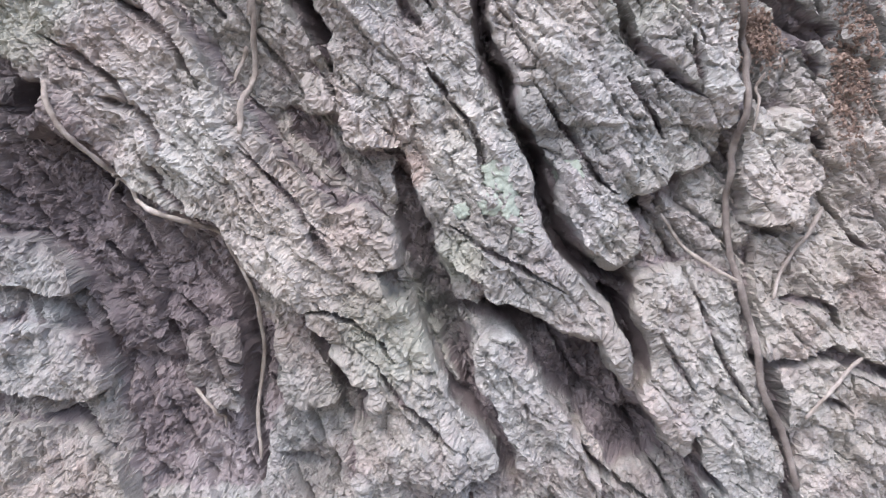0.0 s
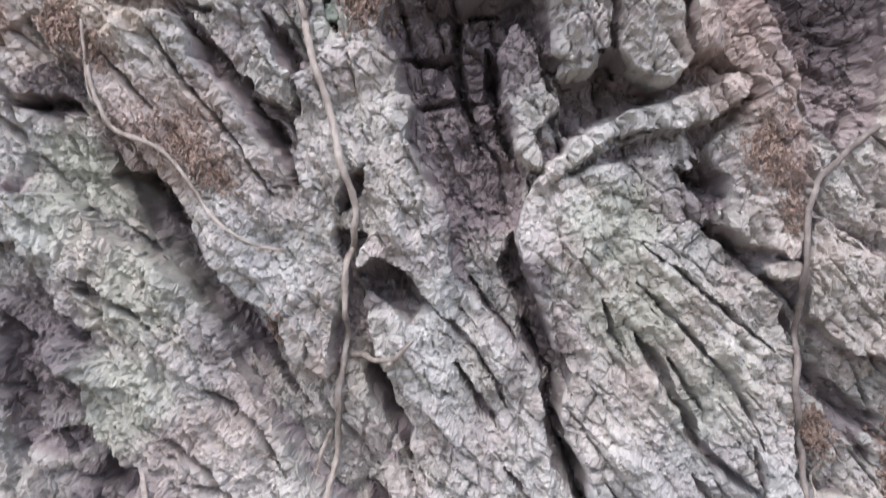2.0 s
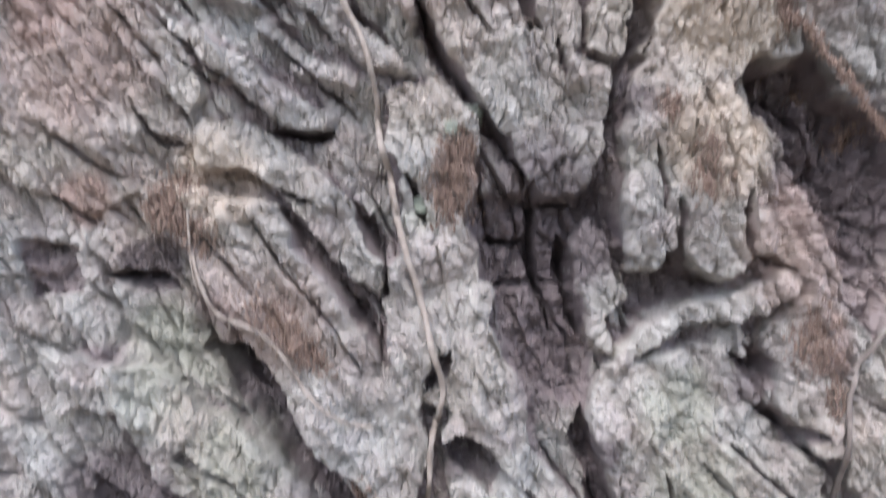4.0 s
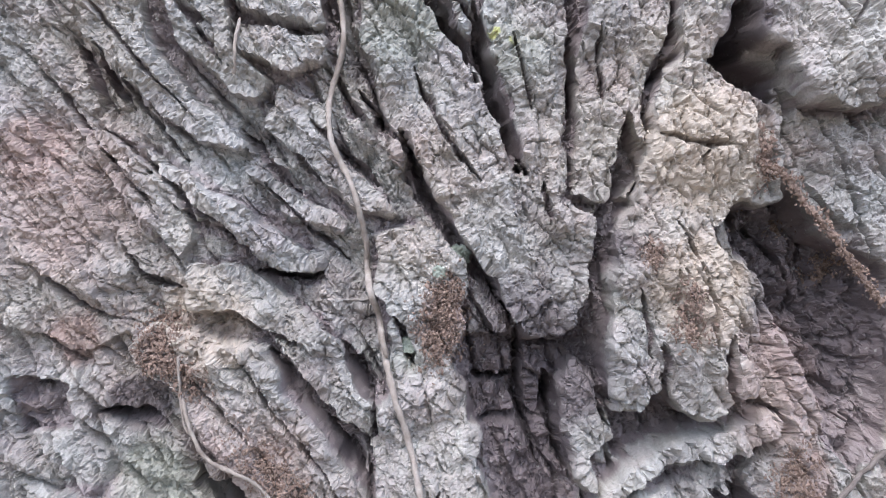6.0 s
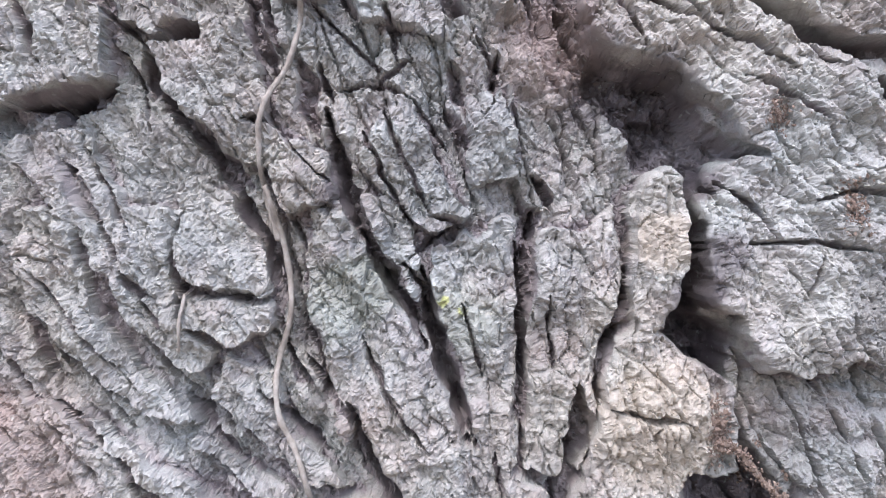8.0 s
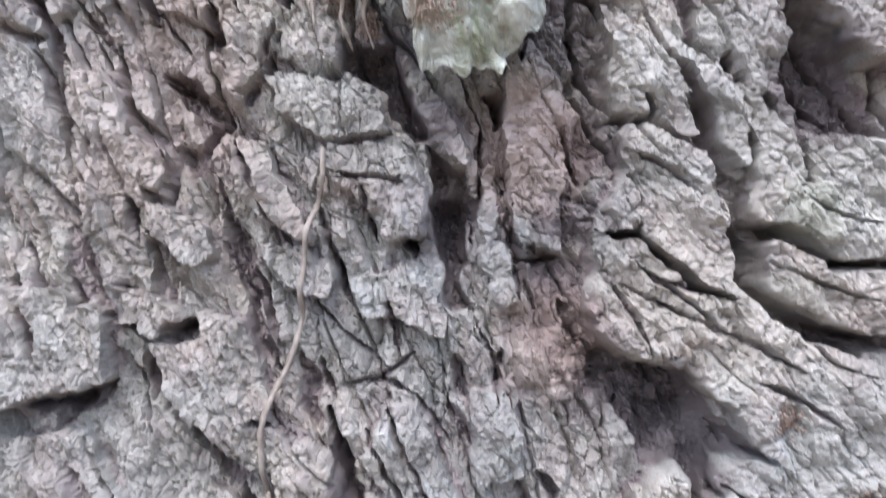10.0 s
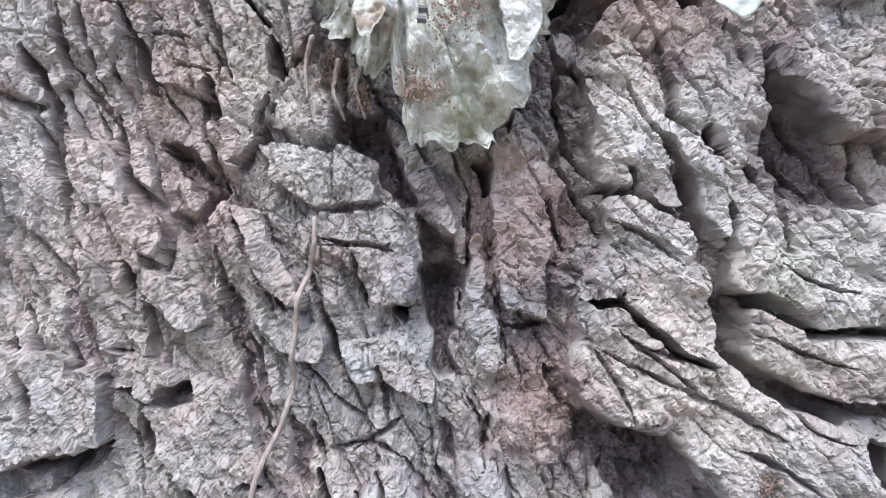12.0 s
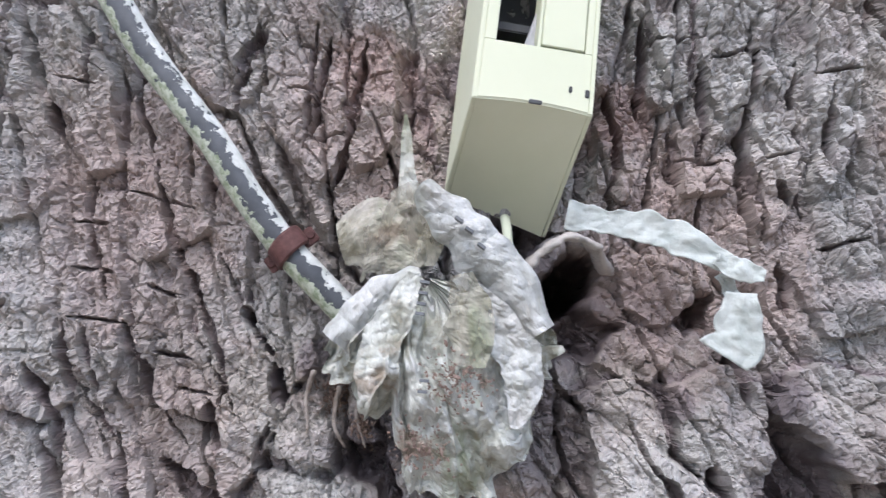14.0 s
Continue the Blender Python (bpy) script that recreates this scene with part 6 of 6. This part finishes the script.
# ---- the torn plastic bag under the box ----
def plastic_material(name, green, see=None):
    m, n, l, b = material(name, 0.75, 0.15)
    # streaks run down the pleats
    down = n.new("ShaderNodeVectorMath")
    down.operation = "MULTIPLY"
    l.new(n.new("ShaderNodeNewGeometry").outputs["Position"], down.inputs[0])
    down.inputs[1].default_value = (1.0, 1.0, 0.3)
    streak = tex_noise(n, l, 260, 6, 0.65, down.outputs[0])
    c = ramp(n, l, tex_noise(n, l, 70, 6, 0.6), [(0.35, (0.33, 0.335, 0.27) if green else (0.38, 0.39, 0.36)), (0.5, (0.55, 0.57, 0.52) if green else (0.47, 0.485, 0.465)), (0.7, (0.56, 0.575, 0.565))])
    c = mix(n, l, 0.6, c, ramp(n, l, streak, [(0.34, (0.66, 0.65, 0.6)), (0.5, (1, 1, 1)), (0.66, (1.25, 1.25, 1.25))]), "MULTIPLY")
    if see:
        c = mix(n, l, 0.75, c, (0.76, 0.7, 0.6), "MULTIPLY")
    dirt = ramp(n, l, tex_noise(n, l, 130, 6, 0.7), [(0.54, (0, 0, 0)), (0.66, (1, 1, 1))])
    c = mix(n, l, calc(n, l, "MULTIPLY", dirt, 0.6 if green else 0.2), c, (0.29, 0.26, 0.19))
    soil = ramp(n, l, tex_noise(n, l, 48, 5, 0.6), [(0.56, (0, 0, 0)), (0.64, (1, 1, 1))])
    c = mix(n, l, calc(n, l, "MULTIPLY", soil, 0.75 if green else 0.15), c, (0.24, 0.185, 0.13))
    algae = ramp(n, l, tex_noise(n, l, 62, 4, 0.55, down.outputs[0]), [(0.55, (0, 0, 0)), (0.66, (1, 1, 1))])
    c = mix(n, l, calc(n, l, "MULTIPLY", algae, 0.6 if green else 0.2), c, (0.3, 0.35, 0.22))
    l.new(c, b.inputs["Base Color"])
    thin = n.new("ShaderNodeMapRange")
    thin.inputs["From Min"].default_value, thin.inputs["From Max"].default_value = 0.36, 0.58
    thin.inputs["To Min"].default_value, thin.inputs["To Max"].default_value = see or ((0.8, 1.0) if green else (0.85, 1.0))
    l.new(tex_noise(n, l, 110, 5, 0.65, down.outputs[0]), thin.inputs["Value"])
    l.new(thin.outputs[0], b.inputs["Alpha"])
    bump(n, l, b, tex_noise(n, l, 420, 6, 0.65, down.outputs[0]), 0.8, 0.0012)
    return m


PLASTIC, CLEAN = plastic_material("dirty_thin_plastic", True), plastic_material("white_thin_plastic", False)
YELLOWED = plastic_material("yellowed_thin_plastic", True, (0.25, 0.65))
PRINT = simple_material("faded_dark_print", [(0.3, (0.1, 0.11, 0.12)), (0.7, (0.2, 0.21, 0.22))], 200, 0.6)


def film(bm, grid, thick=0.0003, even=False):
    """A thin sheet with two faces from a grid of points, front face towards -y."""
    layers = []
    for shift in (0, thick):
        layers.append([[bm.verts.new((p[0], p[1] + shift, p[2])) for p in row] for row in grid])
    a, b = layers
    for i in range(len(grid) - 1):
        for j in range(len(grid[0]) - 1):
            bm.faces.new((a[i][j], a[i + 1][j], a[i + 1][j + 1], a[i][j + 1]))
            bm.faces.new((b[i][j], b[i][j + 1], b[i + 1][j + 1], b[i + 1][j]))
    edge = lambda g: [g[0][j] for j in range(len(g[0]))] + [g[i][-1] for i in range(1, len(g))] + [g[-1][j] for j in range(len(g[0]) - 2, -1, -1)] + [g[i][0] for i in range(len(g) - 2, 0, -1)]
    ea, eb = edge(a), edge(b)
    for k in range(len(ea)):
        q = (k + 1) % len(ea)
        bm.faces.new((ea[k], ea[q], eb[q], eb[k]))
    bmesh.ops.recalc_face_normals(bm, faces=bm.faces)
    for f in bm.faces:
        f.smooth = even
    return bm


def crumple(x, z, k):
    """Facets of crumpled film, with straight creases between them."""
    total = 0
    for often, high in ((75, 1.0), (170, 0.55), (390, 0.3)):
        d, _ = noise.voronoi(Vector((x * often, z * often, k)))
        total += high * (d[1] - d[0])
    return total - 0.55


def ribbon(points, widths, lift, k, rows=40, cols=14, thick=0.0003, curl=0.0, even=False):
    """A crumpled strip of film along a line of (x, z) in millimetres."""
    line = spline(pairs(points), rows)
    wide = np.interp(np.linspace(0, 1, rows), np.linspace(0, 1, len(widths)), widths) / 1000
    grid = []
    for i, (x, z) in enumerate(line):
        a, b = line[max(i - 1, 0)], line[min(i + 1, rows - 1)]
        t = (b - a) / max(np.hypot(*(b - a)), 1e-9)
        row = []
        for j in range(cols):
            s = j / (cols - 1) - 0.5
            rag = 1 + 0.3 * noise.noise((i * 0.14, 3 if j > cols / 2 else 8, k))
            px, pz = x - t[1] * s * wide[i] * rag, z + t[0] * s * wide[i] * rag
            row.append((px, lift - (0.0026 if even else 0.0034) * crumple(px, pz, k) + curl * s * s * 4, pz))
        grid.append(row)
    return film(bmesh.new(), grid, thick, even)


def build_bag():
    root = tagged(new("plastic_bag"), "torn dirty white plastic bag gathered in pleats", "plastic bag")
    gx, gz = 0.0361, 1.0876
    turn = [200, 219, 226, 236, 246, 257, 270, 279, 287, 299, 312, 325, 335, 348]
    reach = [24, 35, 44, 41, 43, 48, 62, 72, 70, 60, 52, 49, 46, 32]
    grid = []
    for i in range(84):
        q = i / 83
        row = []
        for j in range(210):
            s = j / 209
            a = 200 + s * 148
            rag = 1 + 0.17 * noise.noise((s * 14, 0, 4)) + 0.09 * noise.noise((s * 45, 0, 9))
            r = float(np.interp(a, turn, reach)) / 1000 * (0.06 + 0.94 * q * (1 + (rag - 1) * q))
            wave = s * 7.5 + 1.5 * noise.noise((s * 4, q * 1.6, 2)) + 0.3 * noise.noise((s * 16, q * 5, 2))
            pleat = (abs((wave % 1.0) - 0.5) * 4 - 1) * (0.3 + 0.7 * q)
            fine = abs((wave * 3.3 + 0.6 * noise.noise((s * 9, q * 4, 5))) % 1.0 - 0.5) * 4 - 1
            aa = radians(a) + 0.035 * pleat
            px, pz = gx + r * math.cos(aa), gz + r * math.sin(aa)
            belly = 0.017 * math.sin(math.pi * min(1, 0.12 + 0.8 * q)) * math.sin(math.pi * (0.1 + 0.8 * s))
            py = -0.015 - belly - 0.0044 * pleat - 0.0007 * fine - 0.0055 * crumple(px, pz, 1.0) * (0.35 + q)
            row.append((px, py, pz))
        grid.append(row)
    part("skirt", film(bmesh.new(), grid), PLASTIC, root)
    part("sleeve", ribbon([36, 1113, 44.5, 1103, 53, 1095, 62, 1085, 71, 1070], [7, 14, 17, 15, 11], -0.036, 3.0, 50, 18, curl=0.006), CLEAN, root, "twisted white plastic sleeve")
    part("left_flap", ribbon([35, 1089, 27, 1095, 19, 1098.5, 10.5, 1096.5], [8, 22, 25, 13], -0.023, 5.0, 30, 22, curl=0.003), YELLOWED, root, "yellowed translucent flap")
    part("upper_flap", ribbon([36, 1090, 34.5, 1100, 31.5, 1110, 28.5, 1115], [8, 16, 17, 7], -0.021, 7.0, 26, 16), YELLOWED, root, "tan see-through flap")
    part("torn_tip", ribbon([32, 1110, 30.5, 1120, 30, 1130, 29.6, 1139], [8, 5, 3.5, 1], -0.0175, 6.0, 24, 8), PLASTIC, root)
    part("side_fold", ribbon([36, 1087, 28, 1083.5, 19, 1076.5, 11, 1066.5], [5, 9, 11, 10], -0.030, 11.0, 40, 14, curl=0.004), CLEAN, root)
    part("clear_panel", ribbon([48, 1086, 50, 1078, 51, 1070, 50.5, 1060], [6, 12, 14, 9], -0.0385, 15.0, 30, 14), YELLOWED, root, "tan see-through panel between the pleats")
    part("ragged_corner", ribbon([66, 1060, 72, 1063.5, 79, 1066], [7, 6, 2], -0.024, 16.0, 18, 8), PLASTIC, root)
    for k, (line, wide) in enumerate((
        ([47, 1086, 59, 1072, 66, 1058, 64, 1043], [4, 10, 13, 11, 3]),
        ([35, 1086, 28, 1072, 23, 1060, 21, 1050], [5, 10, 12, 9, 3]),
    )):
        part("torn_strip", ribbon(line, wide, -0.0345, 23.0 + k, 60, 34), CLEAN if k == 0 else PLASTIC, root)
    # rows of print too worn to read
    for x, z, lean in ((37.6, 1083.5, 8), (37.2, 1080.4, 8), (36.8, 1077.4, 8), (36.4, 1074.6, 8), (38, 1056, 4), (37.6, 1053, 4), (47, 1101.5, 35), (50, 1098.5, 35), (53.5, 1094, 35)):
        m = Matrix.Translation((x / 1000, -0.0400 if z < 1090 else -0.0405, z / 1000)) @ Matrix.Rotation(radians(lean), 4, "Y")
        part("print_mark", block(-0.0013, 0.0013, -0.0001, 0.004, -0.0004, 0.0004, 0, m), PRINT, root)


WHITE = simple_material("matt_white_film", [(0.3, (0.36, 0.4, 0.37)), (0.5, (0.48, 0.52, 0.49)), (0.75, (0.56, 0.59, 0.56))], 160, 0.6, 0.3, 500, 0.0008)
build_bag()
strip = tagged(new("plastic_strip"), "crumpled white plastic strip stretched across the bark", "plastic strip")
part("band", ribbon([80.5, 1107.5, 89, 1106, 97.5, 1105, 107, 1103.3, 116, 1100.5, 127, 1094.5, 133, 1091.5], [9.5, 8, 8.5, 10, 11, 7, 5], -0.018, 13.0, 70, 18, even=True), WHITE, strip)
part("torn_end", ribbon([126, 1094, 131, 1091.5, 136, 1090.5, 141, 1089], [4, 7, 7, 4], -0.0195, 14.0, 34, 14, even=True), WHITE, strip)
tagged(thing("plastic_scrap", ribbon([134, 1084, 133.5, 1077, 132.5, 1070, 129, 1064], [9, 14, 16, 17], -0.018, 17.0, 26, 20, even=True), WHITE, "torn scrap of white plastic stuck on bark", "plastic scrap"))
tagged(thing("plastic_tail", ribbon([129.5, 1090.5, 131.5, 1087, 133, 1083], [6, 5, 5], -0.014, 19.0, 16, 8), WHITE, "narrow tail of white plastic film", "plastic scrap"))
bm = bmesh.new()
tube(bm, spline([(0.0620, -0.006, 1.108), (0.0623, -0.013, 1.103), (0.0630, -0.014, 1.093)], 14), np.full(14, 0.0016), 10)
thing("white_wire", bm, CREAM, "short white insulated wire under the plastic box", "wire")

# the curled lip of bark over the knot hole
bm = bmesh.new()
lip = spline([(0.064, -0.006, 1.082), (0.0665, -0.016, 1.0875), (0.072, -0.019, 1.0945), (0.080, -0.019, 1.0998), (0.0885, -0.015, 1.0985), (0.095, -0.004, 1.091)], 60)
tube(bm, lip, 0.0014 + 0.0003 * np.sin(np.arange(60) * 0.7), 10, 0.5, 2.4)
curl = part("bark_curl", bm, BARK, trunk)
curl.data.attributes.new("tone", "FLOAT", "POINT").data.foreach_set("value", np.full(len(curl.data.vertices), 0.75, np.float32))
curl.data.attributes.new("pale", "FLOAT", "POINT").data.foreach_set("value", np.full(len(curl.data.vertices), 0.5, np.float32))
